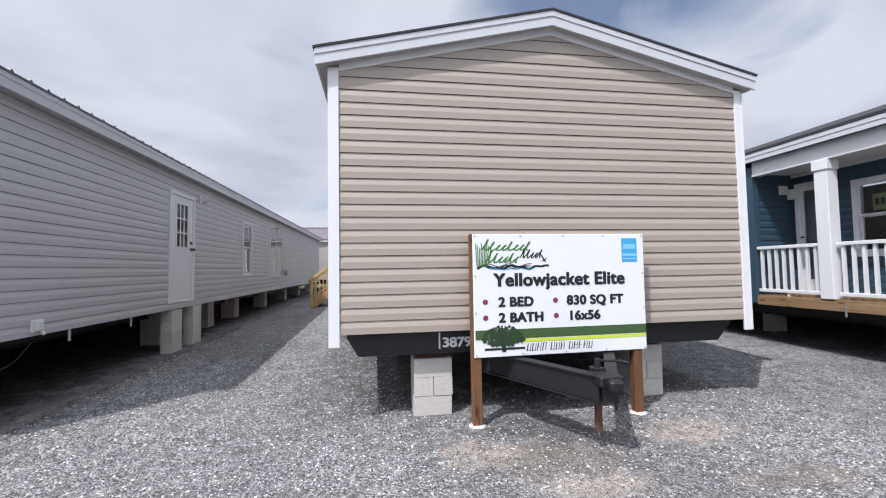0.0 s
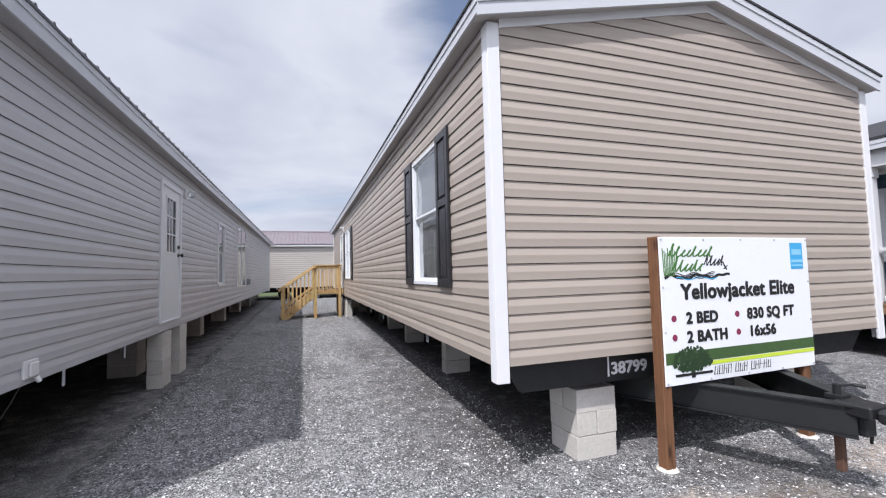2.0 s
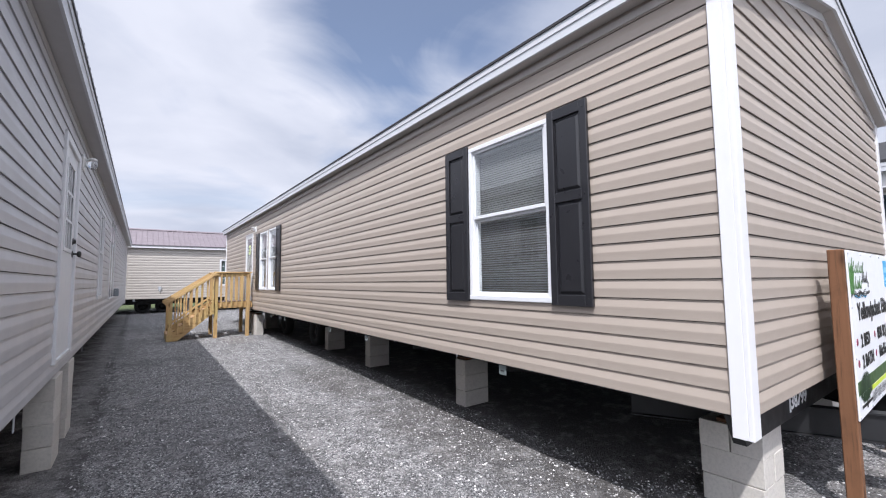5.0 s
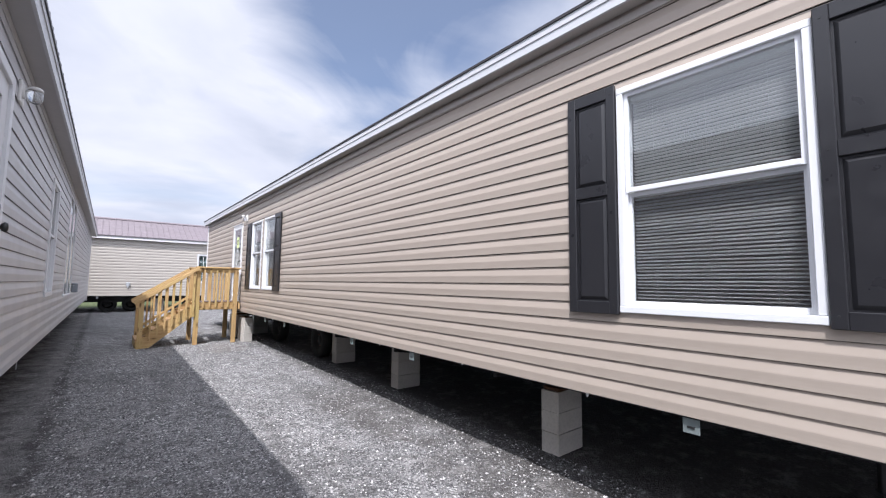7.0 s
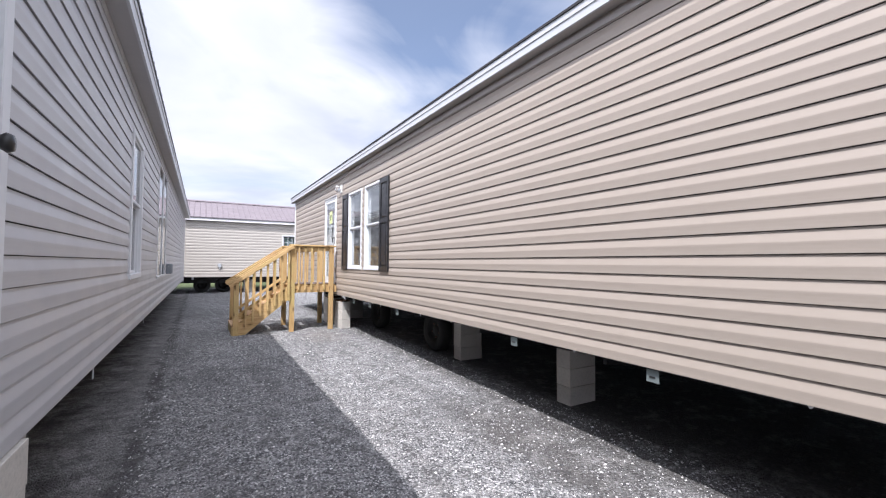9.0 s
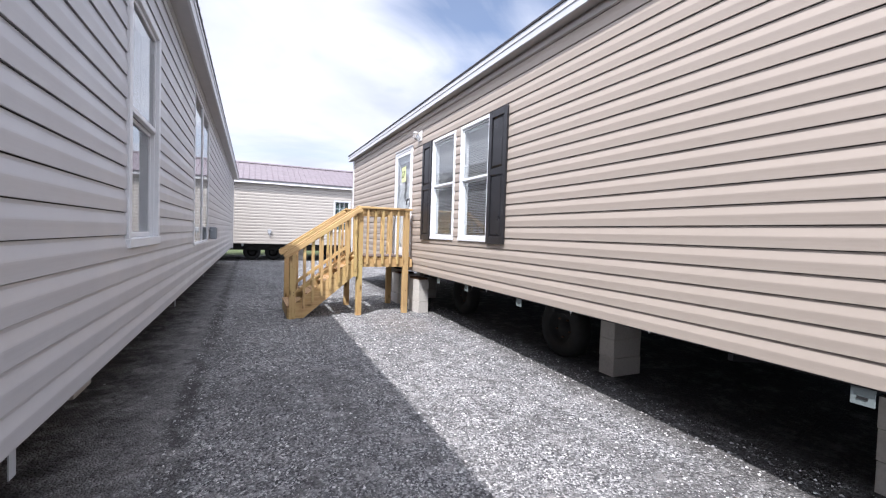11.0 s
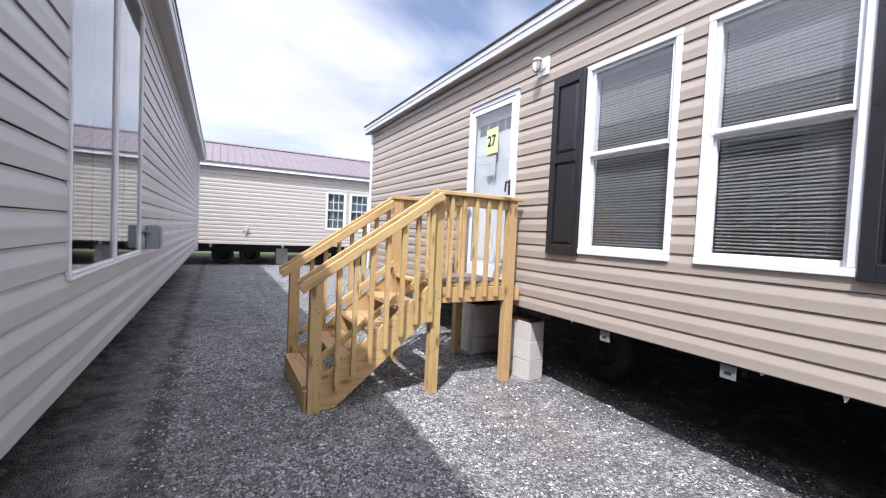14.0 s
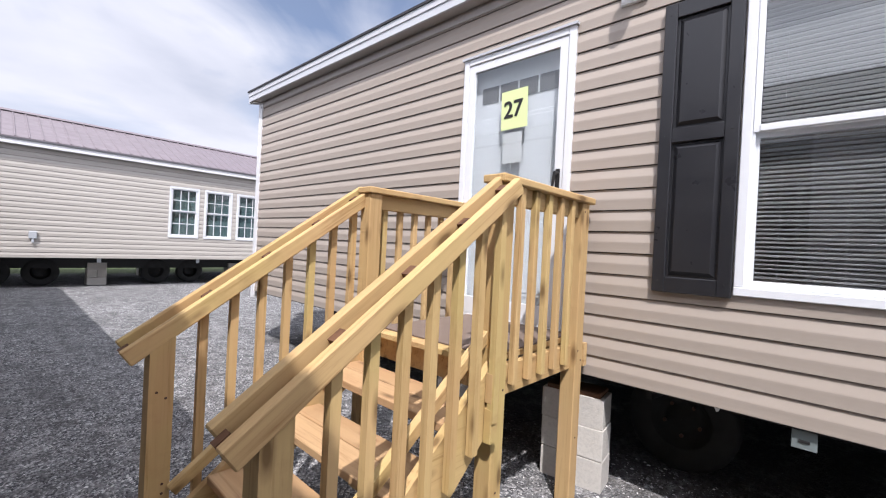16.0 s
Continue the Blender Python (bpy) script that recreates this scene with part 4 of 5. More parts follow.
# ---- sale sign ----
def sale_sign():
    base = thing("sale_sign", pose(0.895, 3.86, 0, 0, 0, 1.0), "white printed sign board on two brown wooden posts", "sign")
    w, z0, z1 = 1.80, 0.655, 1.825
    part("post", box(-0.018, 0.072, 0.006, 0.095, 0.0, z1 + 0.005, 0.006), "wood_brown", base, "brown stained wooden post")
    part("post", box(w - 0.135, w - 0.045, 0.006, 0.095, 0.0, z1 - 0.03, 0.006), "wood_brown", base, "brown stained wooden post")
    for x in (0.027, w - 0.09):
        part("footing", lathe([(0.001, 0.03), (0.07, 0.025), (0.095, 0.0)], 12), "block", base, "pale concrete footing").location = (x, 0.05, 0)
    part("panel", box(0, w, -0.006, 0.005, z0, z1, 0.003), "sign_white", base)
    h = z1 - z0
    f = -0.0085
    part("green_band", box(0.012, w - 0.004, f, -0.0062, z0 + 0.165, z0 + 0.255), "print_green", base)
    part("lime_band", box(0.35, w - 0.004, f, -0.0062, z0 + 0.128, z0 + 0.158), "print_lime", base)
    lettering("title", "Yellowjacket Elite", 0.172, 0.205, f, z1 - 0.50, "print_black", base, 1.04, 0.0088, 0.0, 1.055)
    for x, zz, s in ((0.245, z1 - 0.695, "2 BED"), (0.245, z1 - 0.845, "2 BATH"), (0.945, z1 - 0.695, "830 SQ FT"), (0.955, z1 - 0.845, "16x56")):
        lettering("line", s, 0.124, x, f, zz, "print_black", base, 1.04, 0.0074, 0.0, 1.07)
    for x, zz in ((0.115, z1 - 0.65), (0.115, z1 - 0.80), (0.825, z1 - 0.65), (0.83, z1 - 0.80)):
        part("bullet", tube((x, -0.0062, zz), (x, f, zz), 0.026, 0.026, 16), "print_red", base)
    # emblem: reeds, plain looping strokes, a strip of water
    rng = random.Random(5)

    def ribbon(name, pts, wide, mat, y=-0.0075):
        bm = bmesh.new()
        edge = []
        for i, (x, z) in enumerate(pts):
            a, c = pts[max(i - 1, 0)], pts[min(i + 1, len(pts) - 1)]
            d = Vector((c[0] - a[0], c[1] - a[1], 0)).normalized()
            k = wide * (0.6 + 0.4 * abs(d.y))
            edge.append((bm.verts.new((x - d.y * k, y - 0.000004 * i, z + d.x * k)), bm.verts.new((x + d.y * k, y - 0.000004 * i, z - d.x * k))))
        for (a, b), (c, d) in zip(edge, edge[1:]):
            bm.faces.new((a, b, d, c))
        part(name, bm, mat, base)

    def script(x0, x1, z, tall, loops, mat, wide=0.0055):
        n = loops * 14
        pts = []
        for i in range(n + 1):
            u = i / n
            ph = 2 * math.pi * loops * u
            big = 1.6 if u < 1.1 / loops else (1.25 if int(u * loops) % 3 == 1 else 0.8)
            pts.append((x0 + (x1 - x0) * u + 0.62 * (x1 - x0) / loops * math.sin(ph) + 0.35 * tall * math.cos(ph + 2.6), z + tall * 0.5 * big * (1 - math.cos(ph + 0.4)) - tall * 0.2))
        ribbon("script_stroke", pts, wide, mat)

    for k in range(9):
        x = 0.040 + k * 0.013
        part("reed", beam((x, -0.0072, z1 - 0.31), (x - 0.01 + 0.006 * k, -0.0072, z1 - 0.09 - 0.02 * (k % 3)), 0.0016, 0.009), "print_leaf", base)
    script(0.10, 0.58, z1 - 0.145, 0.066, 8, "print_leaf", 0.0085)
    script(0.14, 0.46, z1 - 0.262, 0.074, 6, "print_leaf", 0.0088)
    script(0.49, 0.70, z1 - 0.222, 0.068, 5, "print_black", 0.0062)
    ribbon("water_stroke", [(0.04 + 0.0196 * i, z1 - 0.322 + 0.013 * math.sin(i * 0.42) - 0.008 * math.cos(i * 0.95)) for i in range(38)], 0.016, "print_black")
    for k in range(3):
        ribbon("water_stroke", [(0.10 + 0.05 * k + 0.0196 * i, z1 - 0.300 - 0.014 * k + 0.012 * math.sin(i * 0.6 + 2 * k)) for i in range(26 - 3 * k)], 0.0045, "print_black", -0.0083 - 0.0003 * k)
    ribbon("water_stroke", [(0.16 + 0.0196 * i, z1 - 0.335 + 0.010 * math.sin(i * 0.5 + 1)) for i in range(24)], 0.006, "print_blue", -0.0079)
    ribbon("bird_stroke", [(0.69, z1 - 0.205), (0.71, z1 - 0.24), (0.735, z1 - 0.275)], 0.008, "print_black")
    ribbon("bird_stroke", [(0.695, z1 - 0.268), (0.72, z1 - 0.255), (0.745, z1 - 0.235)], 0.006, "print_black", -0.0079)
    part("energy_square", box(w - 0.245, w - 0.075, f, -0.0062, z1 - 0.285, z1 - 0.045), "print_blue", base)
    part("energy_arc", box(w - 0.225, w - 0.095, f - 0.0012, f, z1 - 0.155, z1 - 0.105), "print_pale", base)
    part("energy_bar", box(w - 0.235, w - 0.085, f - 0.0012, f, z1 - 0.225, z1 - 0.20), "print_pale", base)
    part("energy_bar", box(w - 0.235, w - 0.085, f - 0.0012, f, z1 - 0.26, z1 - 0.245), "print_pale", base)
    # printed oak and the line of script under the band
    bm = bmesh.new()
    for k in range(300):
        a, r = rng.uniform(0, 2 * math.pi), math.sqrt(rng.random())
        x = 0.29 + 0.205 * r * math.cos(a)
        z = z0 + 0.165 + 0.125 * r * math.sin(a) * (1.0 if math.sin(a) > 0 else 0.55)
        s = rng.uniform(0.008, 0.020)
        t0 = rng.uniform(0, 6.28)
        bm.faces.new([bm.verts.new((x + s * math.cos(t0 - j * 1.257), f - 0.0012 - 0.000004 * k, z + s * math.sin(t0 - j * 1.257))) for j in range(5)])
    part("printed_tree_crown", bm, "print_oak", base)
    part("printed_tree_trunk", box(0.27, 0.31, f - 0.001, f, z0 + 0.045, z0 + 0.12), "print_black", base)
    part("printed_tree_base", box(0.10, 0.50, f - 0.0008, f, z0 + 0.064, z0 + 0.084), "print_black", base)
    # a line of slanted dark letter strokes
    x = 0.52
    for n in (4, 3, 5):
        for k in range(n):
            tall = rng.uniform(0.066, 0.078)
            ribbon("letter_stroke", [(x, z0 + 0.040), (x + 0.013, z0 + 0.040 + tall)], 0.0052, "print_black")
            if rng.random() < 0.7:
                ribbon("letter_stroke", [(x + 0.030, z0 + 0.040), (x + 0.043, z0 + 0.040 + tall)], 0.0034, "print_black", -0.0078)
            zb = z0 + 0.040 + tall * rng.choice((0.05, 0.5, 0.92))
            ribbon("letter_stroke", [(x + 0.004, zb), (x + 0.020, zb + 0.006), (x + 0.038, zb)], 0.0036, "print_black", -0.0081)
            x += 0.052
        x += 0.034
    for x in (0.02, 0.48, 0.92, 1.35, w - 0.02):
        for z in (z0 + 0.02, z1 - 0.02):
            part("screw", tube((x, -0.0062, z), (x, -0.012, z), 0.010, 0.008, 8), "plate_metal", base)
    for z in (z0 + 0.42, z1 - 0.40):
        for x in (0.02, w - 0.02):
            part("screw", tube((x, -0.0062, z), (x, -0.012, z), 0.010, 0.008, 8), "plate_metal", base)


sale_sign()


# ---- entry stairs ----
def entry_stairs():
    base = thing("entry_stairs", pose(0, 0, 0), "new yellow pine entry stairs with landing and railings", "stairs")
    W = "wood_pine"
    g = ground_z(16.0)
    deck = 1.12
    ya, yb = 15.965, 16.985
    xo, xw = -1.425, -0.47
    top = 1.915
    for x in (xo, xw - 0.09 - 0.065):
        for y in (ya, yb - 0.09):
            part("post", box(x, x + 0.09, y, y + 0.09, g - 0.03, top, 0.005), "wood_pine_up", base)
    for x in (xo, xw - 0.155):
        for dx, zz in ((0.025, deck - 0.06), (0.065, deck - 0.12), (0.045, 0.55), (0.03, top - 0.05)):
            part("screw", tube((x + dx, ya + 0.001, zz), (x + dx, ya - 0.0025, zz), 0.006, 0.005, 8), "rust", base)
    # landing frame, boards and carpet
    for y0, y1 in ((ya + 0.005, ya + 0.043), (yb - 0.043, yb - 0.005)):
        part("rim_joist", box(xo + 0.09, xw - 0.155, y0 + 0.03, y1 + 0.03 if y0 < 16.4 else y1, deck - 0.165, deck - 0.03), W, base)
    part("rim_joist", box(xo + 0.095, xo + 0.133, ya + 0.09, yb - 0.09, deck - 0.165, deck - 0.03), W, base)
    part("rim_joist", box(xw - 0.04, xw - 0.002, ya, yb, deck - 0.165, deck - 0.03), W, base)
    n = 7
    for k in range(n):
        y0 = ya + 0.092 + (yb - ya - 0.184) * k / n
        part("deck_board", box(xo + 0.02, xw - 0.002, y0, y0 + (yb - ya - 0.184) / n - 0.006, deck - 0.03, deck, 0.003), W, base)
    part("carpet", box(xo + 0.10, xw - 0.02, ya + 0.10, yb - 0.10, deck + 0.001, deck + 0.010, 0.002), "carpet", base, "brown outdoor carpet mat")
    # landing railings
    for y, s in ((ya, -1), (yb, 1)):
        yin = y + 0.045 if s < 0 else y - 0.045
        part("cap_rail", box(xo - 0.015, xw - 0.022, yin - 0.062, yin + 0.062, top, top + 0.036, 0.005), W, base)
        part("under_rail", box(xo + 0.09, xw - 0.155, yin - 0.019, yin + 0.019, top - 0.088, top - 0.001, 0.003), W, base)
        for k in range(5):
            x = xo + 0.150 + k * 0.130
            yy = y + 0.001 if s < 0 else y - 0.033
            part("baluster", box(x, x + 0.036, yy, yy + 0.032, deck - 0.12, top - 0.002, 0.003), "wood_pine_up", base)
    # flight of four treads
    xn = -2.46
    rise, run = (deck - g) / 5, (xo + 0.02 - xn) / 4
    for k in range(4):
        z = g + rise * (k + 1)
        x0 = xn - 0.03 + run * k
        for j in range(2):
            part("tread_board", box(x0 + j * 0.148, x0 + j * 0.148 + 0.142, ya + 0.052, yb - 0.052, z - 0.038, z, 0.004), "wood_pine_tread", base)
    part("bottom_riser", box(xn - 0.025, xn + 0.012, ya + 0.052, yb - 0.052, g - 0.01, g + rise - 0.04, 0.003), "wood_pine_across", base)
    slope = rise / run
    for y, s in ((ya, 1), (yb, -1)):
        a, b = (y + 0.012, y + 0.05) if s > 0 else (y - 0.05, y - 0.012)
        x1 = xo + 0.0
        zt = lambda x: g + rise + (x - xn) * slope + 0.025
        part("stringer", prism([(xn - 0.02, g - 0.012), (xn + 0.20, g - 0.012), (x1, zt(x1) - 0.285), (x1, zt(x1)), (xn - 0.02, zt(xn - 0.02) - 0.05)], "y", a, b), W, base)
        zr = lambda x: 1.915 + (x - xo - 0.03) * (1.915 - 1.175) / (xo + 0.03 - (xn - 0.02))
        nb0, nb1 = sorted((y - 0.040, y + 0.045)) if s > 0 else sorted((y - 0.045, y + 0.040))
        part("newel_post", prism([(xn, g - 0.01), (xn + 0.09, g - 0.01), (xn + 0.09, zr(xn + 0.09) - 0.058), (xn, zr(xn) - 0.058)], "y", nb0, nb1), "wood_pine_up", base)
        for zz in (0.62, 0.66, 1.02, 1.05):
            xs = xn + (0.028 if int(zz * 100) % 4 < 2 else 0.062)
            part("screw", tube((xs, nb0 + 0.001, g + zz - 0.25), (xs, nb0 - 0.0025, g + zz - 0.25), 0.006, 0.005, 8), "rust", base)
        # a pair of rails side by side over the balusters
        yo = y - 0.040 * s
        yi = y + 0.018 * s
        xe = xn - 0.08
        for yy, dz in ((min(yo, yi) - 0.006, -0.022), (max(yo, yi) + 0.006, 0.008)):
            part("hand_rail", beam((xe, yy, zr(xe) + dz), (xo + 0.045, yy, zr(xo + 0.045) + dz), 0.035, 0.072, 0.005), "wood_pine_rail", base)
        part("end_grain", beam((xe - 0.004, (yo + yi) / 2, zr(xe) - 0.012), (xe + 0.03, (yo + yi) / 2, zr(xe + 0.034) - 0.012), 0.030, 0.050), "wood_shim", base, "dark red rail end")
        for u in (0.28, 0.52, 0.76, 0.97):
            xk = xe + (xo - xe) * u
            part("spacer", beam((xk - 0.02, y - 0.016 * s, zr(xk - 0.02) - 0.01), (xk + 0.02, y - 0.016 * s, zr(xk + 0.02) - 0.01), 0.034, 0.05), "wood_shim", base, "dark spacer between the rails")
        part("lower_rail", beam((xn + 0.09, yi + s * 0.05, zt(xn + 0.09) + 0.10), (xo + 0.03, yi + s * 0.05, zt(xo + 0.03) + 0.10), 0.036, 0.05, 0.003), "wood_pine_rail", base)
        for k in range(7):
            x = xn + 0.195 + k * 0.131
            bo = y - 0.036 if s > 0 else y + 0.004
            part("baluster", prism([(x, zt(x) - 0.20), (x + 0.036, zt(x) - 0.20), (x + 0.036, zr(x + 0.036) - 0.050), (x, zr(x) - 0.050)], "y", bo, bo + 0.032), "wood_pine_up", base)
    part("cleat", box(xo - 0.055, xo - 0.002, ya - 0.03, ya + 0.01, deck - 0.32, deck - 0.17, 0.004), "wood_pine_up", base)
    part("cleat", box(xo - 0.055, xo - 0.002, ya - 0.03, ya + 0.01, deck - 0.15, deck - 0.02, 0.004), "wood_pine_up", base)


entry_stairs()

# ---- grey house ----
LX, LY0, LY1, LZ = -3.66, 4.18, 26.6, 0.845
LX1 = LX - 4.6

GREY = Matrix.Translation((LX, 12.0, 0)) @ pose(0, 0, 0, 0, 0, -0.30) @ Matrix.Translation((-LX, -12.0, 0))


def on_grey(y, z, out=0.0):
    return GREY @ pose(LX + out, y, z, 0, 0, 90)


GREY_DOOR = (8.05, 9.06, 0.955, 3.02)
GREY_WINDOWS = [(12.10, 12.94, 1.392, 2.905), (15.03, 15.893, 1.30, 3.16), (15.907, 16.78, 1.30, 3.16)]
wall("wall_grey_side", on_grey(LY0, 0), LY1 - LY0, LZ, 3.34, [(a - LY0, b - LY0, c, d) for a, b, c, d in GREY_WINDOWS + [GREY_DOOR]], "vinyl_grey", "grey vinyl lap siding on the long house wall")
wall("wall_grey_gable", GREY @ pose(LX1, LY0, 0), LX - LX1, LZ, 3.30, [], "vinyl_grey", "grey vinyl siding on the gable end wall", gable=0.56, bare=True)
wall("wall_grey_end", GREY @ pose(LX, LY1, 0, 0, 0, 180), LX - LX1, LZ, 3.30, [], "vinyl_grey", "grey vinyl siding on the rear end wall", gable=0.56, bare=True)
wall("wall_grey_far_side", GREY @ pose(LX1, LY1, 0, 0, 0, -90), LY1 - LY0, LZ, 3.34, [], "vinyl_grey", "grey vinyl siding on the hidden long wall", bare=True)
roof("roof_grey", LX1 - 0.17, LX + 0.17, LY0 - 0.12, LY1 + 0.10, 3.50, 4.08, "metal_grey", "low gable roof of dark ribbed metal with pale fascia", soffit="soffit_grey", ribs=0.2286, wall_x=(LX1, LX), wall_y=(LY0, LY1), thick=0.155, m=GREY)
fg = thing("trim_grey_frieze", GREY, "grey trim under the grey house eaves", "trim", kind="structure")
part("eave_frieze", box(LX + 0.002, LX + 0.024, LY0 + 0.06, LY1 - 0.06, 3.265, 3.325), "soffit_grey", fg)
corner_post("trim_corner_4", GREY @ pose(LX, LY0, 0, 0, 0, 90), 0.78, 3.32, 0.07, "grey corner trim of the grey house", "vinyl_grey")
corner_post("trim_corner_5", GREY @ pose(LX, LY1, 0, 0, 0, 180), 0.78, 3.32, 0.07, "white corner trim of the grey house")
for n, q in (("floor_grey_house", (LX1 + 0.11, LX - 0.20, LY0 + 0.11, LY1 - 0.11, 0.86, 0.88)), ("ceiling_grey_house", (LX1 + 0.11, LX - 0.20, LY0 + 0.11, LY1 - 0.11, 3.30, 3.33))):
    tagged(new(n, to_mesh(n, box(*q), "room_dark")), "dark %s inside the grey house" % n.split("_")[0], n.split("_")[0], kind="structure")
for k, (a, b, c, d) in enumerate(GREY_WINDOWS):
    window("window_%d" % (k + 4), on_grey(a, c), b - a, d - c, "white window in the grey wall, reflecting the sky" if k == 0 else "tall white window of a pair in the grey wall", blinds=False, group="grey house windows", fixed=k > 0, trim=0.055, depth=0.024 if k else 0.028, glazing="glass_coated")
wall_lamp(on_grey(9.36, 3.03), "white porch light with a clear glass jar on grey siding")


def grey_door():
    a, b, c, d = GREY_DOOR
    w, h = b - a, d - c
    base = thing("door_2", on_grey(a, c), "white steel door with a nine-light window", "door", kind="structure")
    t = 0.07
    for q in ((0, t, -0.036, 0.10, 0, h), (w - t, w, -0.036, 0.10, 0, h), (t, w - t, -0.036, 0.10, h - t, h), (t, w - t, -0.03, 0.10, 0, 0.03)):
        part("casing", box(*q, 0.004), "frame_white", base)
    slab = part("slab", add_box(add_box(add_box(box(t, 0.27, -0.012, 0.03, 0.03, h - t), w - 0.27, w - t, -0.012, 0.03, 0.03, h - t), 0.27, w - 0.27, -0.012, 0.03, 0.03, 1.02), 0.27, w - 0.27, -0.012, 0.03, 1.86, h - t), "frame_white", base)
    g = part("pane", box(0.268, w - 0.268, 0.002, 0.008, 1.018, 1.862), "glass", slab)
    g.visible_shadow = False
    for q in ((0.25, 0.29, -0.022, -0.010, 1.0, 1.88), (w - 0.29, w - 0.25, -0.022, -0.010, 1.0, 1.88), (0.29, w - 0.29, -0.022, -0.010, 1.0, 1.04), (0.29, w - 0.29, -0.022, -0.010, 1.84, 1.88)):
        part("lite_frame", box(*q, 0.003), "frame_white", slab)
    for k in (1, 2):
        x = 0.29 + (w - 0.58) * k / 3
        part("muntin", box(x - 0.012, x + 0.012, -0.018, -0.008, 1.04, 1.84), "frame_white", slab)
        z = 1.04 + 0.80 * k / 3
        part("muntin", box(0.29, w - 0.29, -0.017, -0.0085, z - 0.012, z + 0.012), "frame_white", slab)
    for z, r in ((1.005, 0.034), (1.135, 0.024)):
        part("rose", tube((w - 0.13, -0.013, z), (w - 0.13, -0.020, z), 0.036, 0.034), "plastic_black", slab)
        k = part("knob", lathe([(0.010, 0.0), (0.010, 0.03), (r * 0.7, 0.035), (r, 0.05), (r * 0.8, 0.066), (0.001, 0.07)], 18) if r > 0.03 else lathe([(r, 0.0), (r * 0.9, 0.02), (0.001, 0.021)], 18), "plastic_black", slab, "black round door knob" if r > 0.03 else "black deadbolt")
        k.matrix_local = pose(w - 0.13, -0.019, z, 90)
        smooth(k)


grey_door()
gb = thing("electric_box", on_grey(17.13, 1.42), "grey metal electrical disconnect box with conduit", "electric box")
part("case", box(-0.08, 0.08, -0.115, -0.018, -0.09, 0.11, 0.008), "box_grey", gb)
part("lid", box(-0.076, 0.076, -0.125, -0.1155, -0.08, 0.10, 0.004), "box_grey", gb)
part("conduit", tube((-0.08, -0.05, 0.06), (-0.20, -0.05, 0.06), 0.010, 0.010, 12), "box_grey", gb)
part("conduit_elbow", tube((-0.20, -0.05, 0.06), (-0.20, -0.012, 0.06), 0.010, 0.010, 12), "box_grey", gb)
ov = thing("outlet_cover", on_grey(5.20, 0.945), "white weatherproof outlet cover low on grey siding", "outlet")
part("plate", box(-0.085, 0.085, -0.035, -0.012, -0.06, 0.075, 0.006), "plastic_white", ov)
part("flap", box(-0.05, 0.055, -0.055, -0.036, -0.045, 0.055, 0.006), "plastic_white", ov)
part("spout", tube((0.045, -0.04, -0.06), (0.05, -0.06, -0.10), 0.02, 0.016, 12), "plastic_white", ov)
# unseen panels added to keep light out from under the grey house
sk = thing("wall_grey_light_block", GREY, "dark panels added unseen to block light under the grey house", "wall", kind="structure")
part("skirt", box(LX1 + 0.01, LX1 + 0.05, LY0, LY1, -0.02, 0.845), "sheathing", sk)
part("skirt", box(LX1 + 0.05, LX - 0.30, LY0 + 0.01, LY0 + 0.05, -0.02, 0.832), "sheathing", sk)
gc = chassis("house_chassis", (LX - 0.85, LX - 3.7), LY0 + 0.1, LY1 - 0.1, 0.83, "black steel trailer frame under the grey house")
part("belly_board", box(LX1 + 0.02, LX - 0.10, LY0 + 0.05, LY1 - 0.05, 0.832, 0.848), "belly", gc, "black belly wrap")
for y in (5.72, 7.0, 11.0, 14.25, 17.2, 19.4, 22.1):
    part("tie_strap", box(LX - 0.05, LX - 0.046, y, y + 0.045, 0.70, 0.835), "plate_metal", gc, "hanging steel tie strap")
for x, y, n, hf in ((-3.74, 8.36, 4, True), (-3.74, 9.22, 4, True), (-4.45, 9.3, 4, False), (-4.45, 11.6, 4, False), (-4.45, 13.6, 3, False), (-4.45, 16.9, 3, False), (-4.45, 20.4, 3, False), (-4.45, 23.8, 3, False), (-7.3, 7.0, 4, False), (-7.3, 12.0, 3, False), (-7.3, 18.0, 3, False)):
    cinder_pier(x, y, n, "stacked grey concrete blocks under the grey house", half=hf, shim=y > 11, first=1)

cable = thing("hanging_cable", GREY @ pose(LX - 0.12, 4.75, 0.0), "black cable drooping under the grey house", "cable")
for k in range(8):
    a = [(0.0, -0.30 + 0.12 * j, 0.84 - 0.30 * math.sin(math.pi * j / 8)) for j in (k, k + 1)]
    part("cable_run", tube(a[0], a[1], 0.008, 0.008, 8), "plastic_black", cable)

# ---- cream house across the far end ----
FY, FX0, FX1, FZ = 28.1, -9.0, 9.5, 0.91
FAR_WINDOWS = [(0.36, 1.10, 1.50, 2.90), (1.23, 1.99, 1.50, 2.90), (2.12, 2.88, 1.50, 2.90)]
wall("wall_cream_front", pose(FX0, FY, 0), FX1 - FX0, FZ, 3.42, [(a - FX0, b - FX0, c, d) for a, b, c, d in FAR_WINDOWS], "vinyl_cream", "cream vinyl lap siding of the house across the lane")
wall("wall_cream_back", pose(FX1, FY + 4.6, 0, 0, 0, 180), FX1 - FX0, FZ, 3.36, [], "vinyl_cream", "cream vinyl siding on the hidden wall", bare=True)
for n, m_ in (("wall_cream_end_1", pose(FX1, FY, 0, 0, 0, 90)), ("wall_cream_end_2", pose(FX0, FY + 4.6, 0, 0, 0, -90))):
    wall(n, m_, 4.6, FZ, 3.36, [], "vinyl_cream", "cream vinyl siding on the end wall", gable=0.9, bare=True)
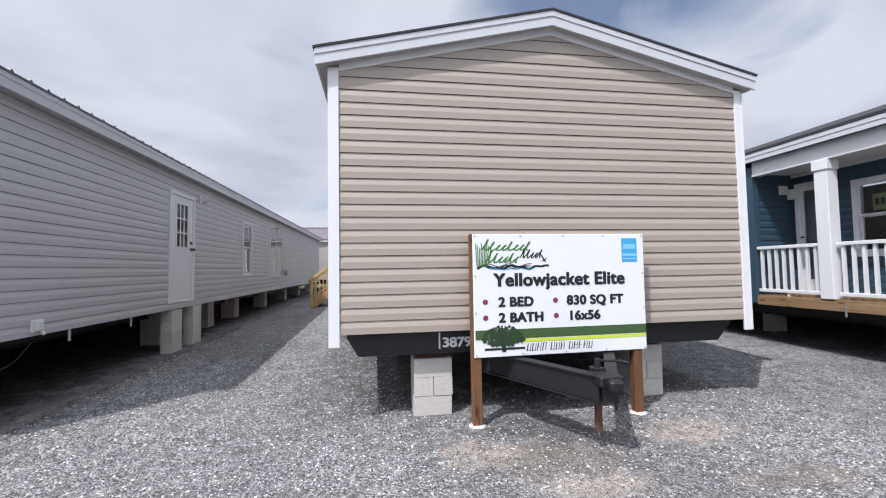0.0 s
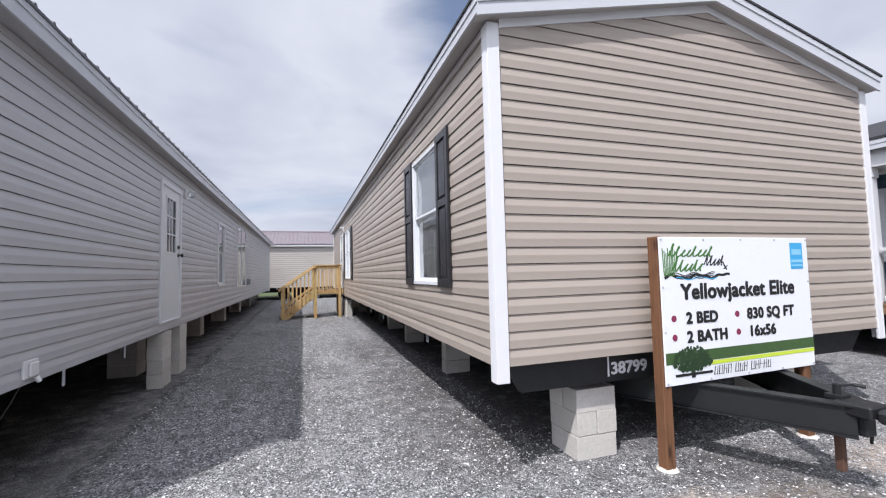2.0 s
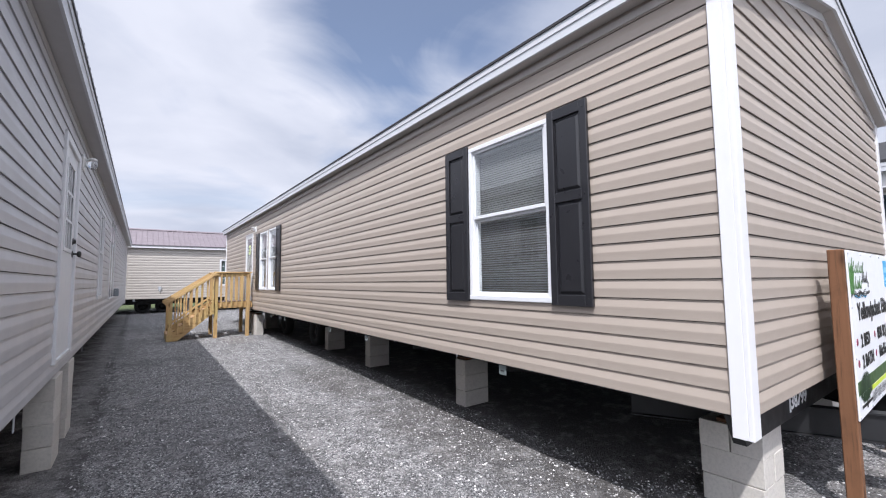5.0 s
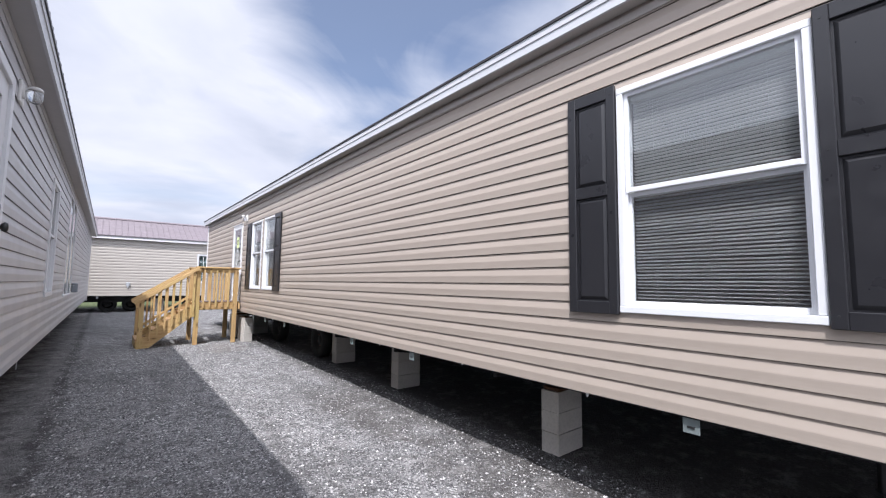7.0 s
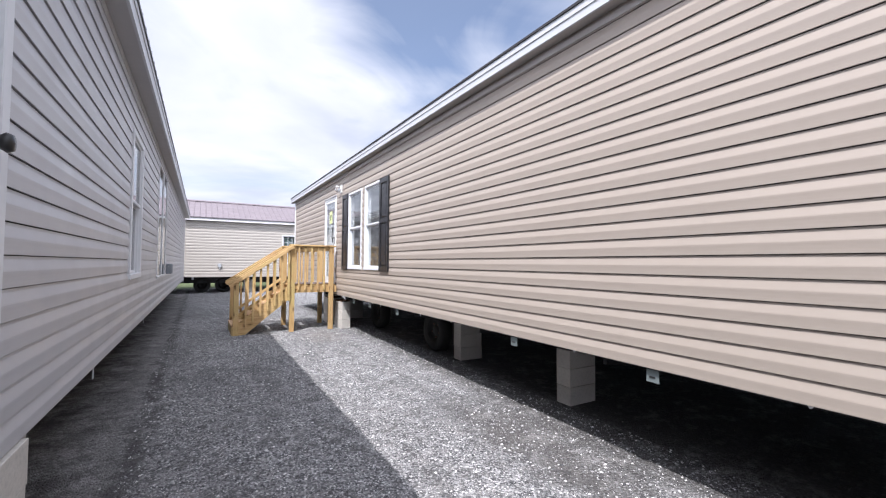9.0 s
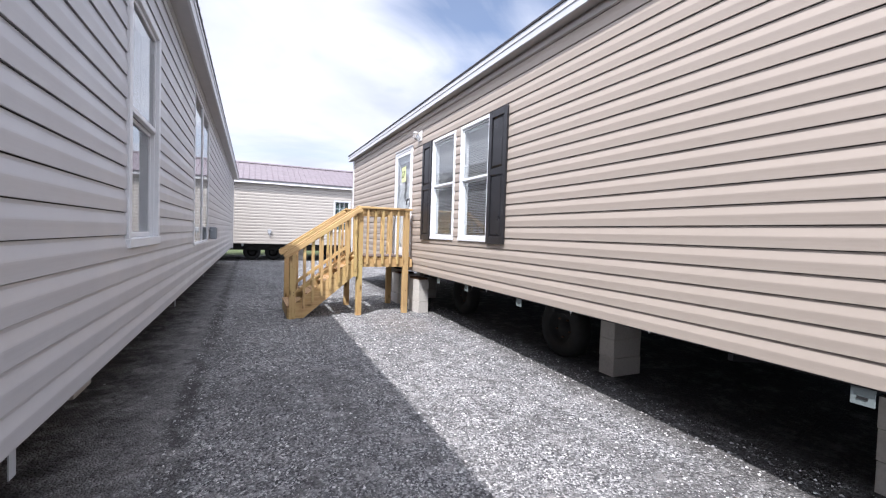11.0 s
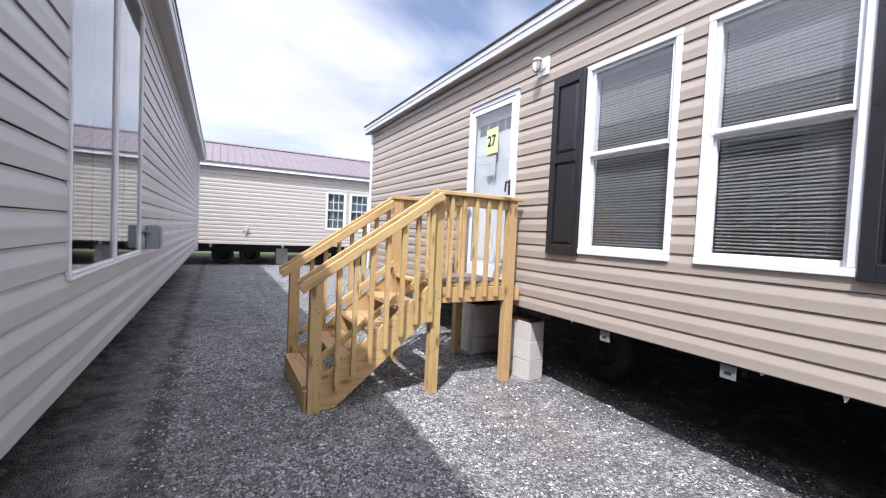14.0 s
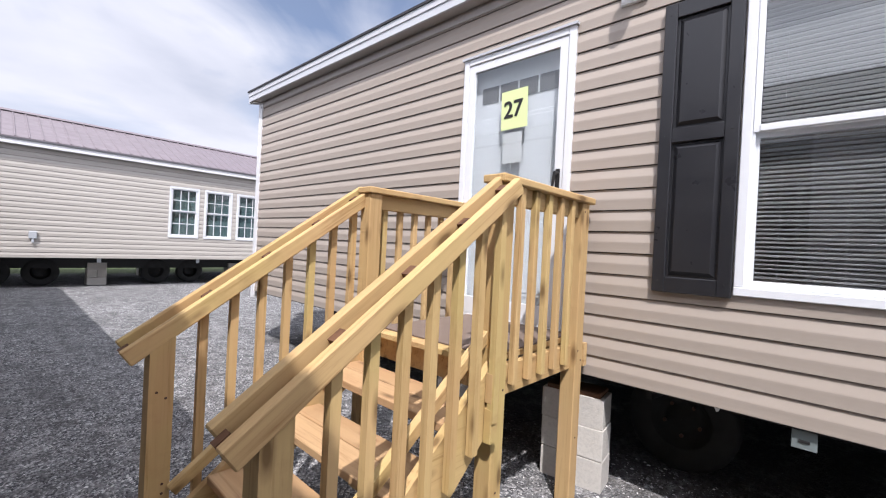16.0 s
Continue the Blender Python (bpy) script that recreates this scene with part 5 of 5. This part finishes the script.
for n, z in (("floor_cream_house", 1.0), ("ceiling_cream_house", 3.33)):
    tagged(new(n, to_mesh(n, box(FX0 + 0.11, FX1 - 0.11, FY + 0.11, FY + 4.49, z, z + 0.02), "room_dark")), "dark %s inside the cream house" % n.split("_")[0], n.split("_")[0], kind="structure")
for k, (a, b, c, d) in enumerate(FAR_WINDOWS):
    window("window_%d" % (k + 7), pose(a, FY, c), b - a, d - c, "white window with divided lights in the cream wall", blinds=False, grid=(3, 2), group="cream house windows", trim=0.06, curtain=True)


def cream_roof():
    base = thing("roof_cream", Matrix(), "low mauve ribbed metal roof with white eave trim", "roof", kind="structure")
    ya, yr, yb = FY - 0.18, FY + 2.3, FY + 4.78
    za, zr = 3.55, 4.54
    part("roofing", prism([(ya, za), (yr, zr), (yb, za), (yb, za - 0.02), (yr, zr - 0.02), (ya, za - 0.02)], "x", FX0 - 0.15, FX1 + 0.15), "metal_mauve", base)
    part("fascia_board", box(FX0 - 0.15, FX1 + 0.15, ya + 0.01, ya + 0.03, za - 0.16, za - 0.055), "trim_white", base)
    part("drip_edge", box(FX0 - 0.15, FX1 + 0.15, ya - 0.012, ya + 0.028, za - 0.054, za - 0.022), "metal_grey", base)
    part("eave_soffit", box(FX0 - 0.1, FX1 + 0.1, ya + 0.03, FY, za - 0.15, za - 0.138), "soffit_white", base)
    me = to_mesh("rib", prism([(-0.022, 0.0), (-0.010, 0.020), (0.010, 0.020), (0.022, 0.0)], "x", 0.0, 1.0), "metal_mauve")
    for v in me.vertices:
        u, s, r = v.co.x, v.co.y, v.co.z
        v.co = (s, ya + (yr - ya) * u, za + 0.001 + (zr - za) * u + r)
    x = FX0
    while x < FX1:
        part("roof_rib", me, "metal_mauve", base).location.x = x
        x += 0.2286
    part("ridge_cap", prism([(yr - 0.16, zr - 0.03), (yr, zr + 0.05), (yr + 0.16, zr - 0.03), (yr, zr + 0.03)], "x", FX0 - 0.15, FX1 + 0.15), "metal_mauve", base)


cream_roof()
fv = thing("dryer_vent", pose(-2.25, FY, 1.42), "small grey plastic vent hood on cream siding", "vent")
part("hood", box(-0.07, 0.07, -0.075, -0.014, -0.08, 0.09, 0.012), "plate_metal", fv)
part("pipe", tube((0, -0.045, -0.07), (0, -0.055, -0.17), 0.025, 0.022, 10), "plate_metal", fv)
cc = thing("house_chassis", Matrix(), "black steel trailer frame under the cream house", "chassis", "house chassis")
for y in (FY + 0.75, FY + 3.8):
    part("beam", box(FX0 + 0.1, FX1 - 0.1, y - 0.04, y + 0.04, 0.62, 0.905), "steel_black", cc)
part("belly_board", box(FX0 + 0.02, FX1 - 0.02, FY + 0.02, FY + 4.58, 0.908, 0.926), "belly", cc, "black belly wrap")
for k in range(8):
    part("anchor_tag", box(FX0 + 1.3 + k * 2.2, FX0 + 1.38 + k * 2.2, FY + 0.04, FY + 0.046, 0.80, 0.925), "plate_metal", cc, "small galvanised strap plate")
for x, y in ((-7.5, 28.95), (-4.6, 28.95), (-1.0, 28.95), (2.4, 28.95), (5.8, 28.95), (-6.0, 31.5), (0.6, 31.5), (4.0, 31.5)):
    cinder_pier(x, y, 3, "grey concrete blocks under the cream house", z=ground_z(18))
for x in (-2.9, -2.05, 0.3, 1.15):
    w_ = wheel(x, FY + 0.8, ground_z(18) + 0.345, "black trailer wheel under the cream house")
    w_.matrix_world = pose(x, FY + 0.8, ground_z(18) + 0.345, 90, 0, 0)

# ---- blue porch house ----
BX, BXI, BYE = 6.95, 7.80, 6.72
on_blue = lambda y, z: pose(BX, y, z, 0, 0, -90)
wall("wall_blue_front", pose(BX, 19.5, 0, 0, 0, -90), 19.5 - BYE, 0.80, 3.30, [], "vinyl_blue", "dark blue vinyl lap siding beside the porch")
wall("wall_blue_porch_end", pose(BX + 0.105, BYE, 0), BXI - BX - 0.105, 0.93, 3.16, [], "vinyl_blue", "dark blue vinyl siding at the end of the porch", thick=0.08)
wall("wall_blue_porch_back", pose(BXI, BYE, 0, 0, 0, -90), 8.5, 0.93, 3.16, [(BYE - 6.64, BYE - 5.92, 0.95, 2.97), (BYE - 5.70, BYE - 4.80, 1.585, 2.855)], "vinyl_blue", "dark blue vinyl siding behind the porch")
bc = thing("trim_blue_corner", Matrix(), "blue corner trim of the porch house", "trim", kind="structure")
part("corner_board", add_box(box(BX - 0.028, BX + 0.104, BYE - 0.028, BYE - 0.002, 0.78, 3.30, 0.003), BX - 0.028, BX - 0.018, BYE - 0.002, BYE + 0.10, 0.78, 3.30), "vinyl_blue", bc)
window("window_10", pose(BXI, 5.70, 1.585, 0, 0, -90), 0.90, 1.27, "white window with a number card behind the porch", blinds=False, trim=0.085)
bd = thing("door_3", pose(BXI, 6.64, 0.95, 0, 0, -90), "white glazed storm door behind the porch", "door", kind="structure")
for q in ((0, 0.075, -0.036, 0.08, 0, 2.02), (0.645, 0.72, -0.036, 0.08, 0, 2.02), (0.075, 0.645, -0.036, 0.08, 1.945, 2.02)):
    part("casing", box(*q, 0.004), "frame_white", bd)
part("slab", add_box(add_box(add_box(box(0.075, 0.15, -0.02, 0.02, 0.01, 1.945), 0.57, 0.645, -0.02, 0.02, 0.01, 1.945), 0.15, 0.57, -0.02, 0.02, 1.87, 1.945), 0.15, 0.57, -0.02, 0.02, 0.01, 0.25), "frame_white", bd)
part("pane", box(0.148, 0.572, -0.002, 0.003, 0.248, 1.872), "glass", bd)
part("inner_slab", box(0.076, 0.644, 0.05, 0.078, 0.0, 1.944), "soffit_grey", bd)
part("handle", tube((0.115, -0.02, 1.02), (0.115, -0.07, 1.02), 0.02, 0.014, 10), "plastic_black", bd)
cd = thing("number_card", pose(BXI + 0.055, 5.46, 2.32, 0, 0, -90), "lime green number card inside the porch window", "paper card")
part("sheet", box(0, 0.20, 0.0, 0.002, 0, 0.26), "paper_lime", cd)
part("dark_bar", box(0.035, 0.09, -0.002, -0.0005, 0.08, 0.19), "print_black", cd)
part("dark_bar", box(0.11, 0.165, -0.002, -0.0005, 0.08, 0.19), "print_black", cd)
pl = thing("porch_light", pose(7.62, BYE, 2.86), "white porch light on blue siding", "porch light", "porch lights")
part("mounting_block", box(-0.12, 0.08, -0.034, -0.012, -0.07, 0.10, 0.006), "plastic_white", pl)
part("lantern", box(0.03, 0.15, -0.14, -0.036, -0.17, 0.02, 0.012), "plastic_white", pl)
br = thing("roof_blue", Matrix(), "dark shingle roof with pale fascia over the porch", "roof", kind="structure")
part("roofing", prism([(BX - 0.17, 3.56), (BX + 2.4, 4.42), (BX + 5.0, 3.56), (BX + 5.0, 3.52), (BX + 2.4, 4.38), (BX - 0.17, 3.52)], "y", -2.0, 19.7), "shingle", br)
part("fascia_board", box(BX - 0.15, BX - 0.12, -2.0, 19.6, 3.37, 3.515), "fascia", br)
part("fascia_lip", box(BX - 0.16, BX - 0.151, -2.0, 19.6, 3.45, 3.515), "fascia", br)
part("eave_soffit", box(BX - 0.12, BX - 0.0, -2.0, 19.6, 3.38, 3.395), "vinyl_blue", br)
part("beam_wrap", box(BX - 0.02, BX + 0.12, -2.0, BYE - 0.03, 3.15, 3.379), "soffit_white", br)
part("beam_trim", box(BX - 0.032, BX + 0.13, -2.0, BYE - 0.03, 3.115, 3.149), "trim_white", br)
part("porch_ceiling", box(BX + 0.131, BXI + 0.10, -2.0, BYE, 3.165, 3.18), "soffit_white", br)
cb = part("ceiling_trim", box(BXI - 0.02, BXI - 0.0185, -1.9, BYE - 0.02, 3.10, 3.16), "trim_white", br)
pf = thing("porch_deck", Matrix(), "wooden porch deck with a pale rim board", "porch deck")
for k in range(7):
    x = BX - 0.02 + k * 0.125
    part("deck_board", box(x, x + 0.118, -1.8, BYE - 0.03, 0.895, 0.930, 0.003), "wood_rim", pf)
part("rim_board", box(BX - 0.04, BX - 0.002, -1.8, BYE - 0.03, 0.755, 0.894, 0.003), "wood_rim", pf)
part("strap", box(BX - 0.046, BX - 0.042, 5.21, 5.24, 0.68, 0.86), "tag_metal", pf, "galvanised steel strap")
part("joist", box(BX + 0.0, BXI + 0.1, -1.7, BYE, 0.72, 0.894), "belly", pf)
for y in (5.475, 2.6, -0.3):
    col = thing("porch_column", pose(BX + 0.05, y, 0.931), "square white porch column", "column", "porch columns")
    part("shaft", box(-0.10, 0.10, -0.10, 0.10, 0.0, 2.02, 0.006), "trim_white", col)
    part("capital", box(-0.118, 0.118, -0.118, 0.118, 2.02, 2.182, 0.006), "trim_white", col)
for y0, y1 in ((5.61, BYE - 0.03), (2.74, 5.34), (-0.16, 2.46)):
    rl = thing("porch_railing", Matrix(), "white vinyl porch railing with square balusters", "railing", "porch railings")
    part("top_rail", box(BX - 0.005, BX + 0.085, y0, y1, 1.755, 1.81, 0.006), "trim_white", rl)
    part("bottom_rail", box(BX + 0.005, BX + 0.075, y0, y1, 0.985, 1.04, 0.006), "trim_white", rl)
    n = max(2, round((y1 - y0) / 0.135))
    for k in range(n):
        y = y0 + (k + 0.5) * (y1 - y0) / n
        part("baluster", box(BX + 0.02, BX + 0.06, y - 0.02, y + 0.02, 1.04, 1.755), "trim_white", rl)
    part("foot", box(BX + 0.02, BX + 0.06, (y0 + y1) / 2 - 0.02, (y0 + y1) / 2 + 0.02, 0.930, 0.985), "trim_white", rl)
bch = chassis("house_chassis", (BX + 0.9, BX + 3.8), -1.7, 19.4, 0.70, "black steel trailer frame under the porch house")
part("belly_board", box(BX + 0.02, BX + 4.6, BYE, 19.4, 0.77, 0.798), "belly", bch, "black belly wrap")
part("floor_edge", box(BXI + 0.11, BX + 4.6, -1.7, BYE, 0.85, 0.90), "belly", bch)
for x, y in ((8.4, 7.75), (8.2, 4.2), (7.85, 9.5), (7.85, 12.8), (7.85, 16.2), (10.75, 6.0), (10.75, 12.0)):
    cinder_pier(x, y, 3, "grey concrete blocks under the porch house", half=True)
# added out of sight so that less light reaches under the porch house
bsk = thing("wall_blue_light_block", Matrix(), "dark unseen panels added to block light under the porch house", "wall", kind="structure")
part("skirt", add_box(box(BX + 4.62, BX + 4.66, -1.7, 19.4, -0.02, 0.76), BX + 0.3, BX + 4.60, -1.72, -1.68, -0.02, 0.70), "sheathing", bsk)
for n, m_ in (("wall_blue_back", pose(BX + 4.7, -1.8, 0, 0, 0, 90)),):
    wall(n, m_, 21.3, 0.80, 3.30, [], "vinyl_blue", "dark blue vinyl siding on the hidden wall", bare=True)
wall("wall_blue_end", pose(BX + 4.7, 19.5, 0, 0, 0, 180), 4.7, 0.80, 3.38, [], "vinyl_blue", "dark blue vinyl siding on the end wall", gable=0.85, bare=True)


# ---- loose stones on the gravel ----
def loose_gravel():
    rng = np.random.default_rng(4)
    shapes = []
    for k in range(6):
        v = []
        for a in range(5):
            t0 = 2 * math.pi * a / 5 + rng.uniform(-0.3, 0.3)
            v.append((math.cos(t0) * rng.uniform(0.8, 1.2), math.sin(t0) * rng.uniform(0.6, 1.0), rng.uniform(-0.1, 0.1)))
        v += [(rng.uniform(-0.35, 0.35), rng.uniform(-0.3, 0.3), rng.uniform(0.5, 0.8)), (rng.uniform(-0.5, 0.0), rng.uniform(-0.3, 0.3), rng.uniform(0.4, 0.7))]
        shapes.append(np.array(v))
    faces = [(i, (i + 1) % 5, 5) for i in range(2, 5)] + [(0, 1, 5), (1, 2, 6), (5, 1, 6), (2, 5, 6)]
    shapes, faces = np.array(shapes), np.array(faces)
    verts, polys, o = [], [], 0
    for x0, x1, y0, y1, n in ((-3.5, 0.3, 3.0, 9.0, 30000), (-3.5, 0.3, 9.0, 18.0, 42000), (-3.2, 4.2, 1.6, 5.0, 26000), (3.8, 6.8, 3.0, 8.0, 3500), (-3.0, 2.5, 18.0, 26.5, 7000)):
        x, y, a = rng.uniform(x0, x1, n), rng.uniform(y0, y1, n), rng.uniform(0, 6.28, n)
        r = 0.0052 + 0.0135 * rng.random(n) ** 4
        p = shapes[np.arange(n) % 6] * r[:, None, None]
        c, d = np.cos(a)[:, None], np.sin(a)[:, None]
        z = 0.0125 * np.clip(y - 3.0, 0.0, 15.0) - 0.15 * r
        v = np.stack([x[:, None] + c * p[..., 0] - d * p[..., 1], y[:, None] + d * p[..., 0] + c * p[..., 1], z[:, None] + p[..., 2]], -1)
        verts.append(v.reshape(-1, 3))
        polys.append((faces[None] + (o + 7 * np.arange(n))[:, None, None]).reshape(-1, 3))
        o += 7 * n
    verts, polys = np.concatenate(verts).tolist(), np.concatenate(polys).tolist()
    me = bpy.data.meshes.new("loose_gravel")
    me.from_pydata(verts, [], polys)
    me.materials.append(M["stone"])
    tagged(new("loose_gravel", me), "loose grey and white crushed stones on the lot", "gravel", kind="stuff")


loose_gravel()


# ---- far tree line ----
def tree_line():
    rng = np.random.default_rng(9)
    bm = bmesh.new()
    for k in range(260):
        a = 2 * math.pi * k / 260 + rng.uniform(-0.01, 0.01)
        r = rng.uniform(150, 190)
        h = rng.uniform(2.5, 5.0)
        m_ = Matrix.Translation((r * math.cos(a), r * math.sin(a), 0.3 + h * 0.3)) @ Matrix.Diagonal((rng.uniform(2.5, 4), rng.uniform(2.5, 4), h, 1))
        bmesh.ops.create_icosphere(bm, subdivisions=1, radius=0.7, matrix=m_)
    tagged(new("far_tree_line", to_mesh("far_tree_line", bm, "far_trees")), "dark low tree line on the horizon", "trees", kind="stuff")


tree_line()
